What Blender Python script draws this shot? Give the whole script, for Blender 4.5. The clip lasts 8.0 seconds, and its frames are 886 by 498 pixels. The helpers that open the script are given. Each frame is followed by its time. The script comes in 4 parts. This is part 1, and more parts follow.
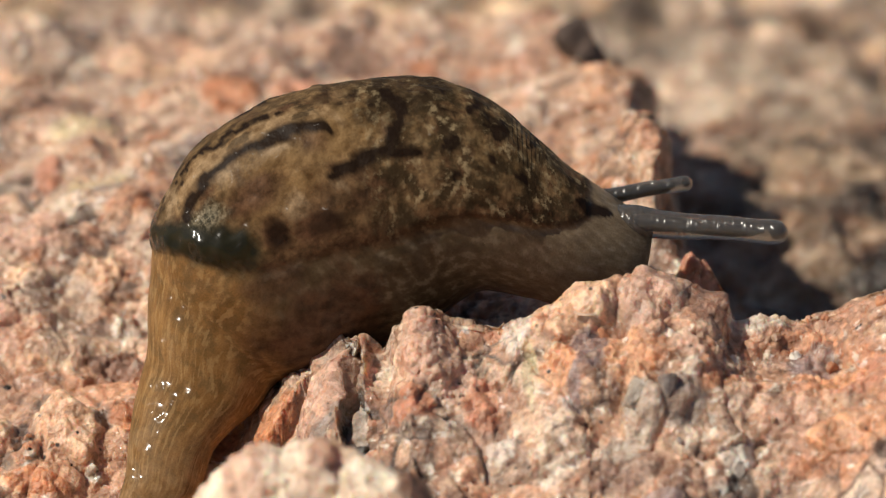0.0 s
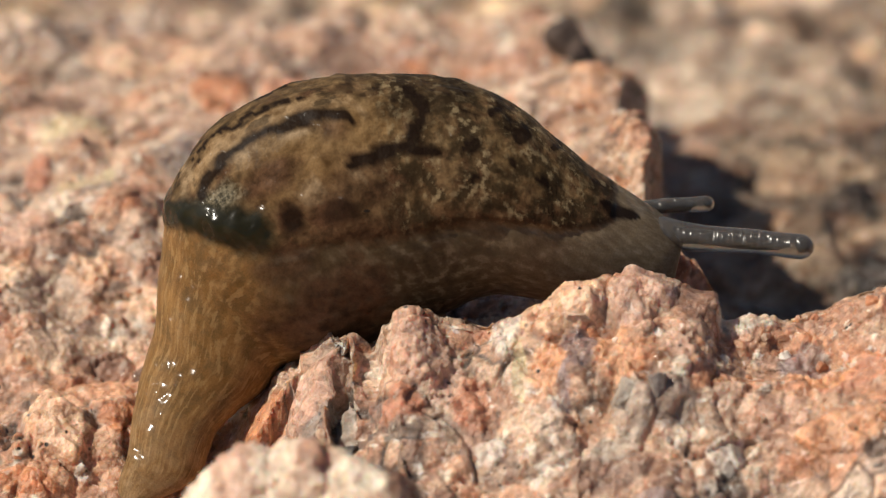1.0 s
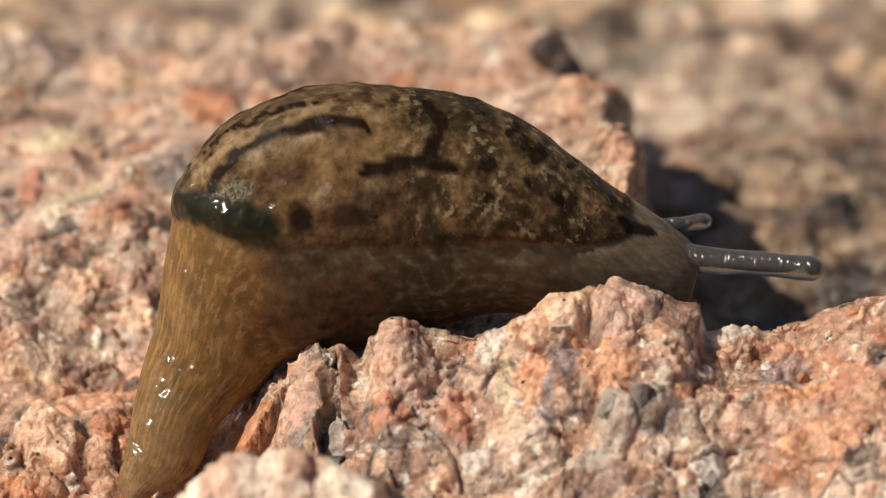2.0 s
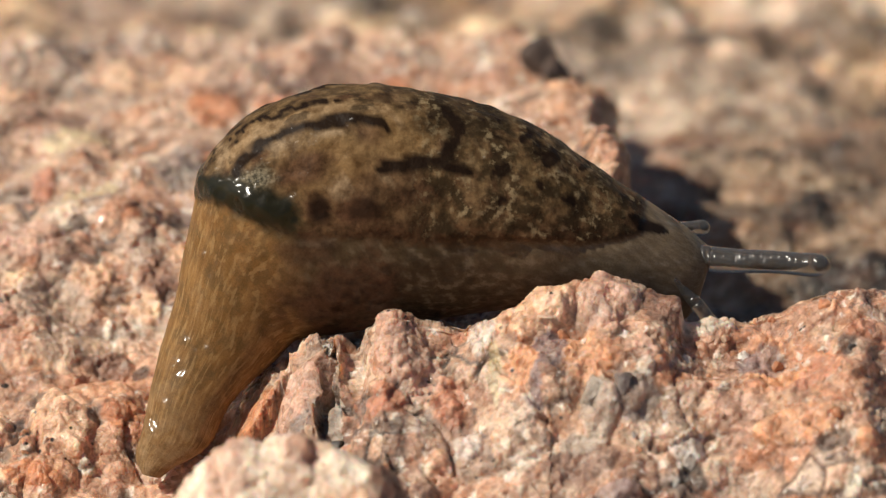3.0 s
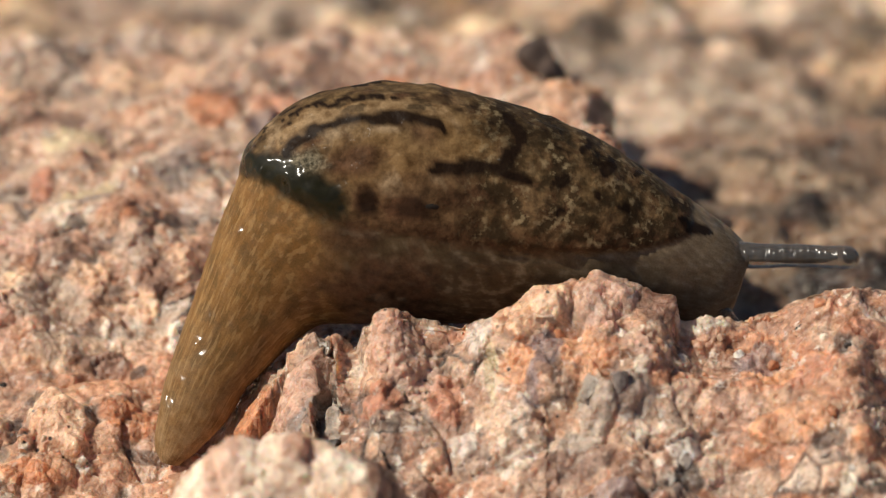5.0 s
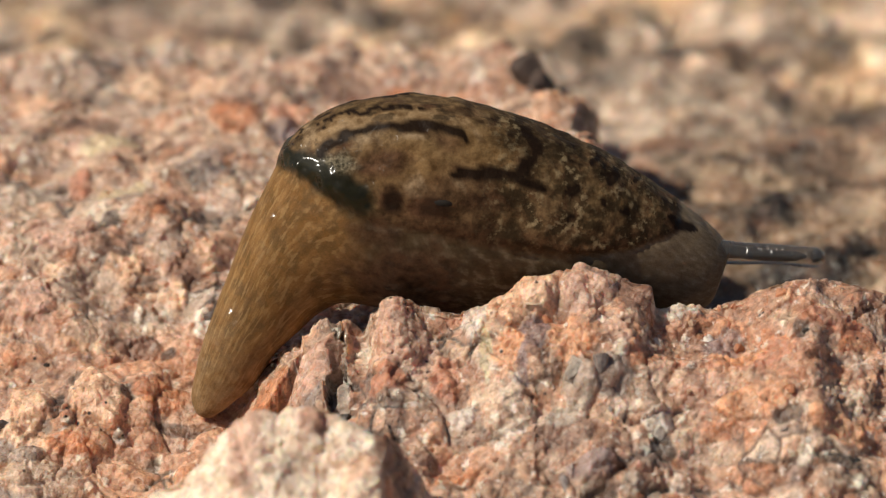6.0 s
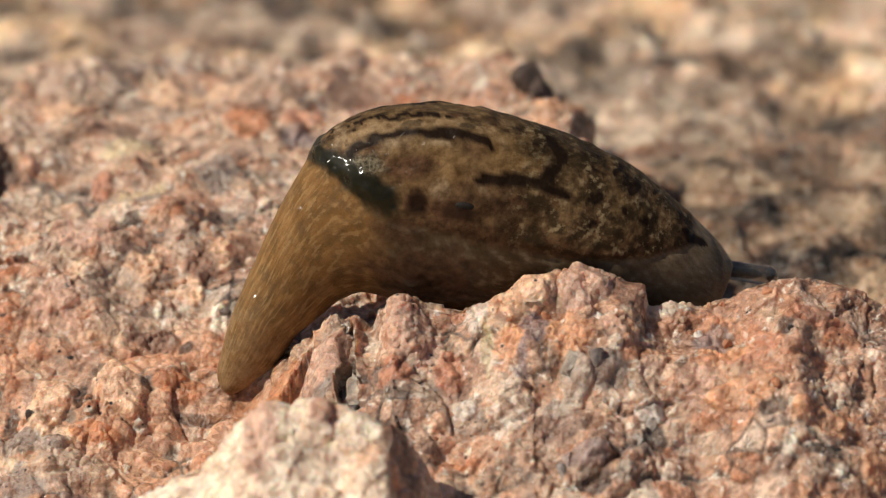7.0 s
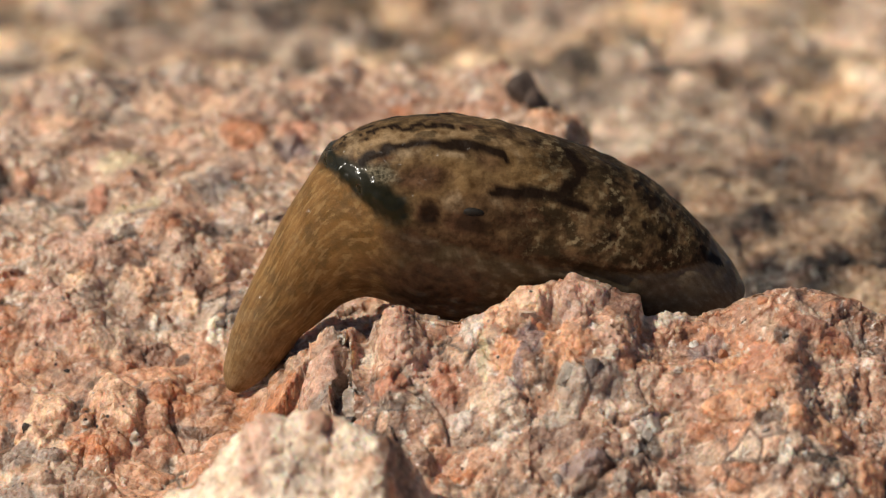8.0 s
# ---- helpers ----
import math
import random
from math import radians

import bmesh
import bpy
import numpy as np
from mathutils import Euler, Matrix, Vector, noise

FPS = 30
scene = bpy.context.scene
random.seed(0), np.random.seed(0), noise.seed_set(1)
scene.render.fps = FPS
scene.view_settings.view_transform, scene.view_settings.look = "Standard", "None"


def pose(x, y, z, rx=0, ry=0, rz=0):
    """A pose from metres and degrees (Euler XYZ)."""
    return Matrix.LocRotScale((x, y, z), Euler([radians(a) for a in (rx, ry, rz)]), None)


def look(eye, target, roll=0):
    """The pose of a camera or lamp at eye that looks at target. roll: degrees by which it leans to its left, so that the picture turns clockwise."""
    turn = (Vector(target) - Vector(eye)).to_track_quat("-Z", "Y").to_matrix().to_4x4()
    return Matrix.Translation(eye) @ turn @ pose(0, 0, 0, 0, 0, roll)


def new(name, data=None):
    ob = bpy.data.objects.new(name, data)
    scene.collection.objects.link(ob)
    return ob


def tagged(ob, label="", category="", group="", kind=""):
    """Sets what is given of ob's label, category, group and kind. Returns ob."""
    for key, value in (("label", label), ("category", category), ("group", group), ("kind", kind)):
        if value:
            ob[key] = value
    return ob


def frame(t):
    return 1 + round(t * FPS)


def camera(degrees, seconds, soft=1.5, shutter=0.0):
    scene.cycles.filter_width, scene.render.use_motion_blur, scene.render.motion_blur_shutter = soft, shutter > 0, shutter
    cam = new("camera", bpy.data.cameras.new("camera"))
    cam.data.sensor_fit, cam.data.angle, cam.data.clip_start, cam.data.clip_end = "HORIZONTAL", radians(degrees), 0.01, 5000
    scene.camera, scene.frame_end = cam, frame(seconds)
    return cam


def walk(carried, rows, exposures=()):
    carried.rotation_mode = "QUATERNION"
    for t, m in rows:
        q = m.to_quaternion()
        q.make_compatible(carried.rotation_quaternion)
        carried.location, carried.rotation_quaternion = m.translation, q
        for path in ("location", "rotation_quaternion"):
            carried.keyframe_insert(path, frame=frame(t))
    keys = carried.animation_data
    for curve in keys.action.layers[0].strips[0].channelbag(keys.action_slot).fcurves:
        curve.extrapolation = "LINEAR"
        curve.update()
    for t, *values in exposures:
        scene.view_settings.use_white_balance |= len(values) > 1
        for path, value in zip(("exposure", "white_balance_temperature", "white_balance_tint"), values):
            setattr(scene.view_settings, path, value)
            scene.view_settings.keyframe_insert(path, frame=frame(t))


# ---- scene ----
# The camera: a long lens held low in front of the animal; it draws back twice.
MM = 0.001
TILT = 22.0
UP_V = Vector((0, math.sin(radians(TILT)), math.cos(radians(TILT))))
AHEAD = Vector((0, math.cos(radians(TILT)), -math.sin(radians(TILT))))


def view(u, v, far, roll):
    """The pose of the camera: millimetres to the right and up across the line of sight, millimetres back along it, lean."""
    eye = (Vector((u, 0, 0)) + UP_V * v - AHEAD * far) * MM
    return look(eye, eye + AHEAD, roll)


cam = camera(8.0, 8.0, 1.2)
PATH = [
    (0, view(-2.57, -0.70, 469.8, 0.06)),
    (0.5, view(-2.21, -0.71, 469.4, 0.13)),
    (1, view(-1.79, -0.74, 469.2, 0.08)),
    (1.5, view(-1.30, -0.59, 469.2, 0.07)),
    (1.7, view(-1.03, -0.38, 469.3, 0.06)),
    (2.8, view(-0.40, -0.16, 500.9, 0.00)),
    (3, view(-0.24, -0.17, 500.9, 0.02)),
    (3.5, view(0.11, -0.04, 501.1, -0.16)),
    (4, view(0.05, 0.21, 500.2, -0.08)),
    (4.5, view(-0.00, 0.00, 500.5, -0.00)),
    (4.7, view(-0.01, -0.14, 500.7, -0.01)),
    (5.1, view(0.03, -0.35, 504.5, 0.01)),
    (5.8, view(0.06, -0.62, 546.3, 0.08)),
    (6, view(0.04, -0.72, 558.9, 0.12)),
    (6.3, view(0.09, -0.76, 579.3, 0.14)),
    (6.5, view(0.12, -0.75, 592.6, 0.17)),
    (7, view(-0.34, -0.75, 589.3, 0.30)),
    (7.5, view(-0.00, -0.20, 589.9, 0.15)),
    (8, view(0.09, 0.31, 589.9, -0.01)),
]
walk(cam, PATH, [(0, -0.07), (1.5, -0.05), (3, -0.02), (4.5, -0.06), (6, -0.18), (8, -0.22)])
cam.data.dof.use_dof = True
cam.data.dof.aperture_fstop = 27.0

# ---- sky, sun ----
SUN_FROM = Vector((-0.64, -0.20, 0.72)).normalized()
world = bpy.data.worlds.new("sky")
scene.world = world
world.use_nodes = True
wn = world.node_tree
wn.nodes.clear()
sky = wn.nodes.new("ShaderNodeTexSky")
sky.sky_type = "NISHITA"
sky.sun_disc = False
sky.sun_elevation = math.asin(SUN_FROM.z)
sky.sun_rotation = math.atan2(SUN_FROM.x, SUN_FROM.y)
bg = wn.nodes.new("ShaderNodeBackground")
bg.inputs["Strength"].default_value = 0.052
wout = wn.nodes.new("ShaderNodeOutputWorld")
wn.links.new(sky.outputs[0], bg.inputs[0])
wn.links.new(bg.outputs[0], wout.inputs[0])
sun_data = bpy.data.lights.new("sun", "SUN")
sun_data.energy = 5.0
sun_data.angle = radians(0.53)
sun_data.color = (1.0, 0.925, 0.80)
sun = new("sun", sun_data)
sun.matrix_world = look(SUN_FROM, (0, 0, 0))


# ---- materials ----
def nodes_of(name):
    m = bpy.data.materials.new(name)
    m.use_nodes = True
    nt = m.node_tree
    return m, nt, nt.nodes["Principled BSDF"]


def add(nt, kind, **kw):
    n = nt.nodes.new(kind)
    for key, value in kw.items():
        n.inputs[key].default_value = value
    return n


def attr(nt, name):
    n = nt.nodes.new("ShaderNodeAttribute")
    n.attribute_name = name
    return n


def scaled_noise(nt, vec, scale, detail=3.0, rough=0.55, stretch=None):
    n = add(nt, "ShaderNodeTexNoise", Scale=scale, Detail=detail, Roughness=rough)
    if stretch:
        mp = nt.nodes.new("ShaderNodeMapping")
        mp.inputs["Scale"].default_value = stretch
        nt.links.new(vec, mp.inputs[0])
        vec = mp.outputs[0]
    nt.links.new(vec, n.inputs["Vector"])
    return n.outputs["Fac"]


def ramp(nt, fac, stops):
    r = nt.nodes.new("ShaderNodeValToRGB")
    els = r.color_ramp.elements
    while len(els) < len(stops):
        els.new(0.5)
    for e, (p, c) in zip(els, stops):
        e.position = p
        e.color = (*c, 1) if len(c) == 3 else c
    nt.links.new(fac, r.inputs[0])
    return r.outputs[0]


def mix(nt, fac, a, b, how="MIX"):
    n = nt.nodes.new("ShaderNodeMix")
    n.data_type = "RGBA"
    n.blend_type = how
    for s, v in ((n.inputs[0], fac), (n.inputs[6], a), (n.inputs[7], b)):
        if isinstance(v, (int, float)):
            s.default_value = v
        elif isinstance(v, tuple):
            s.default_value = (*v, 1)
        else:
            nt.links.new(v, s)
    return n.outputs[2]


def arith(nt, how, a, b=0.0, clamp=False):
    n = nt.nodes.new("ShaderNodeMath")
    n.operation = how
    n.use_clamp = clamp
    for s, v in ((n.inputs[0], a), (n.inputs[1], b)):
        if isinstance(v, (int, float)):
            s.default_value = v
        else:
            nt.links.new(v, s)
    return n.outputs[0]


def bump(nt, height, strength, distance, normal=None):
    b = add(nt, "ShaderNodeBump", Strength=strength, Distance=distance)
    nt.links.new(height, b.inputs["Height"])
    if normal:
        nt.links.new(normal, b.inputs["Normal"])
    return b.outputs[0]


def granite():
    """Weathered pink granite: mineral colours and some painted shade come with the mesh; specks, stains and sparkle
    from noise.
    """
    m, nt, bsdf = nodes_of("granite")
    pos = nt.nodes.new("ShaderNodeNewGeometry").outputs["Position"]
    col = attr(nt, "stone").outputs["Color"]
    fine = scaled_noise(nt, pos, 2600, 4, 0.65)
    mid = scaled_noise(nt, pos, 700, 4, 0.6)
    big = scaled_noise(nt, pos, 170, 3, 0.55)
    col = mix(nt, 1.0, col, ramp(nt, mid, [(0.28, (0.72, 0.64, 0.59)), (0.5, (1, 1, 1)), (0.75, (1.2, 1.18, 1.15))]), "MULTIPLY")
    col = mix(nt, arith(nt, "MULTIPLY", ramp(nt, big, [(0.5, (0, 0, 0)), (0.72, (1, 1, 1))]), 0.22), col, (0.42, 0.20, 0.10))
    col = mix(nt, arith(nt, "SUBTRACT", 0.85, arith(nt, "MULTIPLY", attr(nt, "clean").outputs["Fac"], 0.45)), col, ramp(nt, fine, [(0.3, (0.48, 0.44, 0.42)), (0.5, (1, 1, 1)), (0.7, (1.3, 1.27, 1.25))]), "MULTIPLY")
    warp = add(nt, "ShaderNodeTexNoise", Scale=600.0, Detail=3.0)
    nt.links.new(pos, warp.inputs["Vector"])
    bent = nt.nodes.new("ShaderNodeVectorMath")
    bent.operation = "MULTIPLY_ADD"
    nt.links.new(warp.outputs["Color"], bent.inputs[0])
    bent.inputs[1].default_value = (0.0016, 0.0016, 0.0016)
    nt.links.new(pos, bent.inputs[2])
    for shift, size, low, high, share, tint in ((0.1, 270, 0.53, 0.62, 0.34, (0.29, 0.205, 0.17)), (0.2, 300, 0.53, 0.63, 0.34, (0.78, 0.59, 0.43)),
                                                (0.3, 220, 0.52, 0.65, 0.3, (0.49, 0.185, 0.08)), (0.4, 560, 0.60, 0.65, 0.6, (0.10, 0.075, 0.065)),
                                                (0.5, 900, 0.60, 0.65, 0.6, (0.88, 0.80, 0.70))):
        move = nt.nodes.new("ShaderNodeVectorMath")
        move.inputs[1].default_value = (shift, shift * 0.7, -shift)
        nt.links.new(bent.outputs[0], move.inputs[0])
        stain = ramp(nt, scaled_noise(nt, move.outputs[0], size, 4, 0.6), [(low, (0, 0, 0)), (high, (share, share, share))])
        col = mix(nt, arith(nt, "MULTIPLY", stain, arith(nt, "SUBTRACT", 1.0, arith(nt, "MULTIPLY", attr(nt, "clean").outputs["Fac"], 0.85))), col, tint)
    chips = add(nt, "ShaderNodeTexVoronoi", Scale=1500.0)
    nt.links.new(pos, chips.inputs["Vector"])
    tone = nt.nodes.new("ShaderNodeSeparateColor")
    nt.links.new(chips.outputs["Color"], tone.inputs[0])
    facets = nt.nodes.new("ShaderNodeTexVoronoi")
    facets.distance = "CHEBYCHEV"
    facets.inputs["Scale"].default_value = 1150.0
    nt.links.new(bent.outputs[0], facets.inputs["Vector"])
    col = mix(nt, 1.0, col, ramp(nt, tone.outputs[0], [(0.0, (0.74, 0.70, 0.67)), (0.5, (1, 1, 1)), (1.0, (1.16, 1.15, 1.14))]), "MULTIPLY")
    specks = add(nt, "ShaderNodeTexVoronoi", Scale=900.0)
    nt.links.new(pos, specks.inputs["Vector"])
    dots = ramp(nt, specks.outputs["Distance"], [(0.10, (1, 1, 1)), (0.2, (0, 0, 0))])
    gate = ramp(nt, scaled_noise(nt, pos, 260, 2), [(0.52, (0, 0, 0)), (0.62, (1, 1, 1))])
    col = mix(nt, mix(nt, 1.0, dots, gate, "MULTIPLY"), col, (0.035, 0.03, 0.028))
    nt.links.new(col, bsdf.inputs["Base Color"])
    nt.links.new(arith(nt, "ADD", attr(nt, "gloss").outputs["Fac"], arith(nt, "SUBTRACT", arith(nt, "MULTIPLY", arith(nt, "SUBTRACT", mid, 0.5), 0.5), arith(nt, "MULTIPLY", arith(nt, "GREATER_THAN", tone.outputs[1], 0.88), 0.34)), True), bsdf.inputs["Roughness"])
    bsdf.inputs["Specular IOR Level"].default_value = 0.5
    bsdf.inputs["Subsurface Weight"].default_value = 0.45
    bsdf.inputs["Subsurface Radius"].default_value = (0.0016, 0.0008, 0.00045)
    bsdf.inputs["Subsurface Scale"].default_value = 1.0
    n1 = bump(nt, arith(nt, "SUBTRACT", mid, arith(nt, "MULTIPLY", facets.outputs["Distance"], 0.9)), 0.75, 0.00035)
    n2 = bump(nt, fine, 0.8, 0.00018, n1)
    n3 = bump(nt, scaled_noise(nt, pos, 6500, 3, 0.6), 0.6, 0.00008, n2)
    nt.links.new(n3, bsdf.inputs["Normal"])
    return m


def mineral(name, colour, dark, rough, spec=0.5, through_light=0.0):
    m, nt, bsdf = nodes_of(name)
    pos = nt.nodes.new("ShaderNodeNewGeometry").outputs["Position"]
    rnd = nt.nodes.new("ShaderNodeObjectInfo").outputs["Random"]
    a = scaled_noise(nt, pos, 800, 4, 0.6)
    b = scaled_noise(nt, pos, 3000, 3, 0.6)
    c = mix(nt, ramp(nt, a, [(0.35, (0, 0, 0)), (0.65, (1, 1, 1))]), dark, colour)
    c = mix(nt, 0.7, c, ramp(nt, b, [(0.3, (0.55, 0.52, 0.5)), (0.55, (1, 1, 1)), (0.75, (1.2, 1.18, 1.16))]), "MULTIPLY")
    c = mix(nt, 1.0, c, ramp(nt, rnd, [(0, (0.75, 0.72, 0.7)), (1, (1.15, 1.15, 1.15))]), "MULTIPLY")
    nt.links.new(c, bsdf.inputs["Base Color"])
    bsdf.inputs["Roughness"].default_value = rough
    bsdf.inputs["Specular IOR Level"].default_value = spec
    bsdf.inputs["Subsurface Weight"].default_value = through_light
    bsdf.inputs["Subsurface Radius"].default_value = (0.0008, 0.0005, 0.0003)
    bsdf.inputs["Subsurface Scale"].default_value = 1.0
    nt.links.new(bump(nt, b, 0.6, 0.0002, bump(nt, a, 0.6, 0.0005)), bsdf.inputs["Normal"])
    return m


def slug_skin():
    """Wet olive-brown skin; the mesh carries the markings, and shade painted in brown, as amounts of each pigment."""
    m, nt, bsdf = nodes_of("slug_skin")
    rest = attr(nt, "rest").outputs["Vector"]
    along = attr(nt, "along").outputs["Vector"]
    dark, green = attr(nt, "dark").outputs["Fac"], attr(nt, "green").outputs["Fac"]
    flank, tail = attr(nt, "flank").outputs["Fac"], attr(nt, "tail").outputs["Fac"]
    ochre, mottle = attr(nt, "ochre").outputs["Fac"], attr(nt, "mottle").outputs["Fac"]
    dorsal = attr(nt, "dorsal").outputs["Fac"]
    grain = scaled_noise(nt, rest, 1.1, 4, 0.55)
    fine = scaled_noise(nt, rest, 7.0, 3, 0.6)
    blot = scaled_noise(nt, rest, 0.75, 4, 0.65)
    streak = scaled_noise(nt, along, 1.5, 4, 0.6, (0.55, 1.1, 1.0))
    granule = scaled_noise(nt, along, 2.6, 2, 0.5)
    back = ramp(nt, grain, [(0.30, (0.055, 0.034, 0.015)), (0.5, (0.110, 0.068, 0.030)), (0.70, (0.21, 0.135, 0.062))])
    back = mix(nt, ramp(nt, scaled_noise(nt, rest, 0.42, 3, 0.6), [(0.42, (0, 0, 0)), (0.62, (0.75, 0.75, 0.75))]), back, ramp(nt, grain, [(0.36, (0.10, 0.050, 0.026)), (0.62, (0.235, 0.150, 0.072))]))
    tailc = ramp(nt, streak, [(0.30, (0.15, 0.075, 0.020)), (0.5, (0.222, 0.117, 0.037)), (0.70, (0.32, 0.18, 0.066))])
    tailc = mix(nt, arith(nt, "MULTIPLY", ramp(nt, blot, [(0.40, (1, 1, 1)), (0.56, (0, 0, 0))]), 0.45), tailc, (0.085, 0.058, 0.024))
    tailc = mix(nt, ramp(nt, scaled_noise(nt, along, 3.4, 2, 0.5, (0.5, 1.0, 1.0)), [(0.53, (0, 0, 0)), (0.63, (0.5, 0.5, 0.5))]), tailc, (0.38, 0.24, 0.10))
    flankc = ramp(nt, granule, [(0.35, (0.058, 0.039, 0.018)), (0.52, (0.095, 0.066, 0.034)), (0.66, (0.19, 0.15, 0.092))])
    col = mix(nt, tail, back, tailc)
    flankc = mix(nt, attr(nt, "head").outputs["Fac"], flankc, ramp(nt, granule, [(0.35, (0.145, 0.105, 0.062)), (0.6, (0.19, 0.144, 0.09)), (0.72, (0.24, 0.19, 0.13))]))
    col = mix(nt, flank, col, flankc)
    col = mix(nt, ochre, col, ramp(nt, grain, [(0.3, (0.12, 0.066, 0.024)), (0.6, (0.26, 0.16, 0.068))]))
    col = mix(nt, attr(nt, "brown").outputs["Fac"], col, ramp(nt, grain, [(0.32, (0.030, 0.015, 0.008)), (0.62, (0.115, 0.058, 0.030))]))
    col = mix(nt, attr(nt, "grey").outputs["Fac"], col, ramp(nt, scaled_noise(nt, rest, 2.6, 4, 0.65), [(0.42, (0.035, 0.030, 0.016)), (0.66, (0.26, 0.22, 0.14))]))
    col = mix(nt, arith(nt, "MULTIPLY", attr(nt, "pale").outputs["Fac"], 0.75), col, ramp(nt, grain, [(0.34, (0.16, 0.10, 0.05)), (0.58, (0.40, 0.29, 0.17))]))
    spots = ramp(nt, scaled_noise(nt, rest, 0.62, 4, 0.6), [(0.44, (1, 1, 1)), (0.58, (0, 0, 0))])
    col = mix(nt, arith(nt, "MULTIPLY", spots, arith(nt, "MULTIPLY", mottle, 0.85)), col, (0.034, 0.023, 0.011))
    lines = ramp(nt, scaled_noise(nt, along, 1.5, 3, 0.6), [(0.40, (1, 1, 1)), (0.47, (0, 0, 0))])
    col = mix(nt, arith(nt, "MULTIPLY", arith(nt, "MULTIPLY", lines, dorsal), 0.7), col, (0.030, 0.021, 0.011))
    pale = ramp(nt, scaled_noise(nt, rest, 1.5, 3, 0.6), [(0.52, (0, 0, 0)), (0.64, (0.8, 0.8, 0.8))])
    pale = mix(nt, 1.0, pale, ramp(nt, scaled_noise(nt, rest, 0.45, 2, 0.5), [(0.42, (0.15, 0.15, 0.15)), (0.58, (1, 1, 1))]), "MULTIPLY")
    col = mix(nt, arith(nt, "MULTIPLY", pale, arith(nt, "MULTIPLY", mottle, 0.85)), col, (0.36, 0.275, 0.15))
    col = mix(nt, green, col, (0.013, 0.0115, 0.003))
    edge = arith(nt, "ADD", dark, arith(nt, "MULTIPLY", arith(nt, "SUBTRACT", grain, 0.5), 0.6))
    col = mix(nt, ramp(nt, edge, [(0.12, (0, 0, 0)), (0.8, (0.96, 0.96, 0.96))]), col, (0.013, 0.007, 0.004))
    col = mix(nt, 0.4, col, ramp(nt, fine, [(0.3, (0.6, 0.58, 0.55)), (0.5, (1, 1, 1)), (0.72, (1.35, 1.35, 1.3))]), "MULTIPLY")
    col = mix(nt, 1.0, col, (0.88, 0.86, 0.88), "MULTIPLY")
    nt.links.new(col, bsdf.inputs["Base Color"])
    bsdf.inputs["Roughness"].default_value = 0.5
    bsdf.inputs["Specular IOR Level"].default_value = 0.06
    nt.links.new(attr(nt, "wet").outputs["Fac"], bsdf.inputs["Coat Weight"])
    bsdf.inputs["Coat Roughness"].default_value = 0.15
    bsdf.inputs["Coat IOR"].default_value = 1.34
    calm = arith(nt, "SUBTRACT", 1.0, arith(nt, "MULTIPLY", green, 0.75))
    skin = arith(nt, "ADD", arith(nt, "MULTIPLY", arith(nt, "MULTIPLY", streak, 0.3), tail), arith(nt, "MULTIPLY", grain, arith(nt, "SUBTRACT", 1.0, tail)))
    skin = arith(nt, "MULTIPLY", skin, arith(nt, "SUBTRACT", calm, arith(nt, "MULTIPLY", flank, 0.85)))
    n1 = bump(nt, arith(nt, "ADD", skin, arith(nt, "MULTIPLY", arith(nt, "MULTIPLY", blot, calm), arith(nt, "SUBTRACT", 1.6, arith(nt, "MULTIPLY", arith(nt, "ADD", tail, flank), 1.3)))), 0.2, 0.0005)
    n2 = bump(nt, fine, 0.1, 0.0001, n1)
    nt.links.new(n2, bsdf.inputs["Normal"])
    wet = scaled_noise(nt, rest, 0.48, 1, 0.4)
    nt.links.new(bump(nt, wet, 1.0, 0.0014), bsdf.inputs["Coat Normal"])
    return m


def jelly(name, colour, rough=0.18, clear=0.45, film=1.0):
    """Translucent wet flesh of the feelers."""
    m, nt, bsdf = nodes_of(name)
    pos = nt.nodes.new("ShaderNodeTexCoord").outputs["Object"]
    n = scaled_noise(nt, pos, 1800, 3)
    nt.links.new(mix(nt, n, tuple(c * 0.7 for c in colour), tuple(c * 1.25 for c in colour)), bsdf.inputs["Base Color"])
    bsdf.inputs["Roughness"].default_value = rough
    bsdf.inputs["Transmission Weight"].default_value = clear
    bsdf.inputs["IOR"].default_value = 1.36
    bsdf.inputs["Coat Weight"].default_value = film
    bsdf.inputs["Coat Roughness"].default_value = 0.27
    bsdf.inputs["Coat IOR"].default_value = 1.45
    bsdf.inputs["Subsurface Weight"].default_value = 0.3
    bsdf.inputs["Subsurface Radius"].default_value = (0.001, 0.0008, 0.0006)
    nt.links.new(bump(nt, n, 0.5, 0.00006), bsdf.inputs["Normal"])
    nt.links.new(bump(nt, scaled_noise(nt, pos, 2300, 1, 0.5, (1.0, 0.3, 0.3)), 1.0, 0.0006), bsdf.inputs["Coat Normal"])
    return m


GRANITE, SKIN = granite(), slug_skin()
PINK = mineral("pink_feldspar", (0.60, 0.35, 0.24), (0.44, 0.22, 0.14), 0.36, 0.5, 0.4)
CREAM = mineral("cream_feldspar", (0.68, 0.52, 0.40), (0.56, 0.38, 0.27), 0.33, 0.5, 0.4)
WHITE = mineral("white_feldspar", (0.78, 0.72, 0.65), (0.55, 0.46, 0.38), 0.3, 0.6, 0.1)
QUARTZ = mineral("grey_quartz", (0.36, 0.31, 0.28), (0.20, 0.165, 0.15), 0.2, 0.6, 0.2)
RUST = mineral("rusty_feldspar", (0.56, 0.26, 0.135), (0.40, 0.165, 0.085), 0.4, 0.5, 0.3)
ASH = mineral("pale_grey_feldspar", (0.50, 0.44, 0.37), (0.38, 0.32, 0.27), 0.35, 0.5, 0.2)
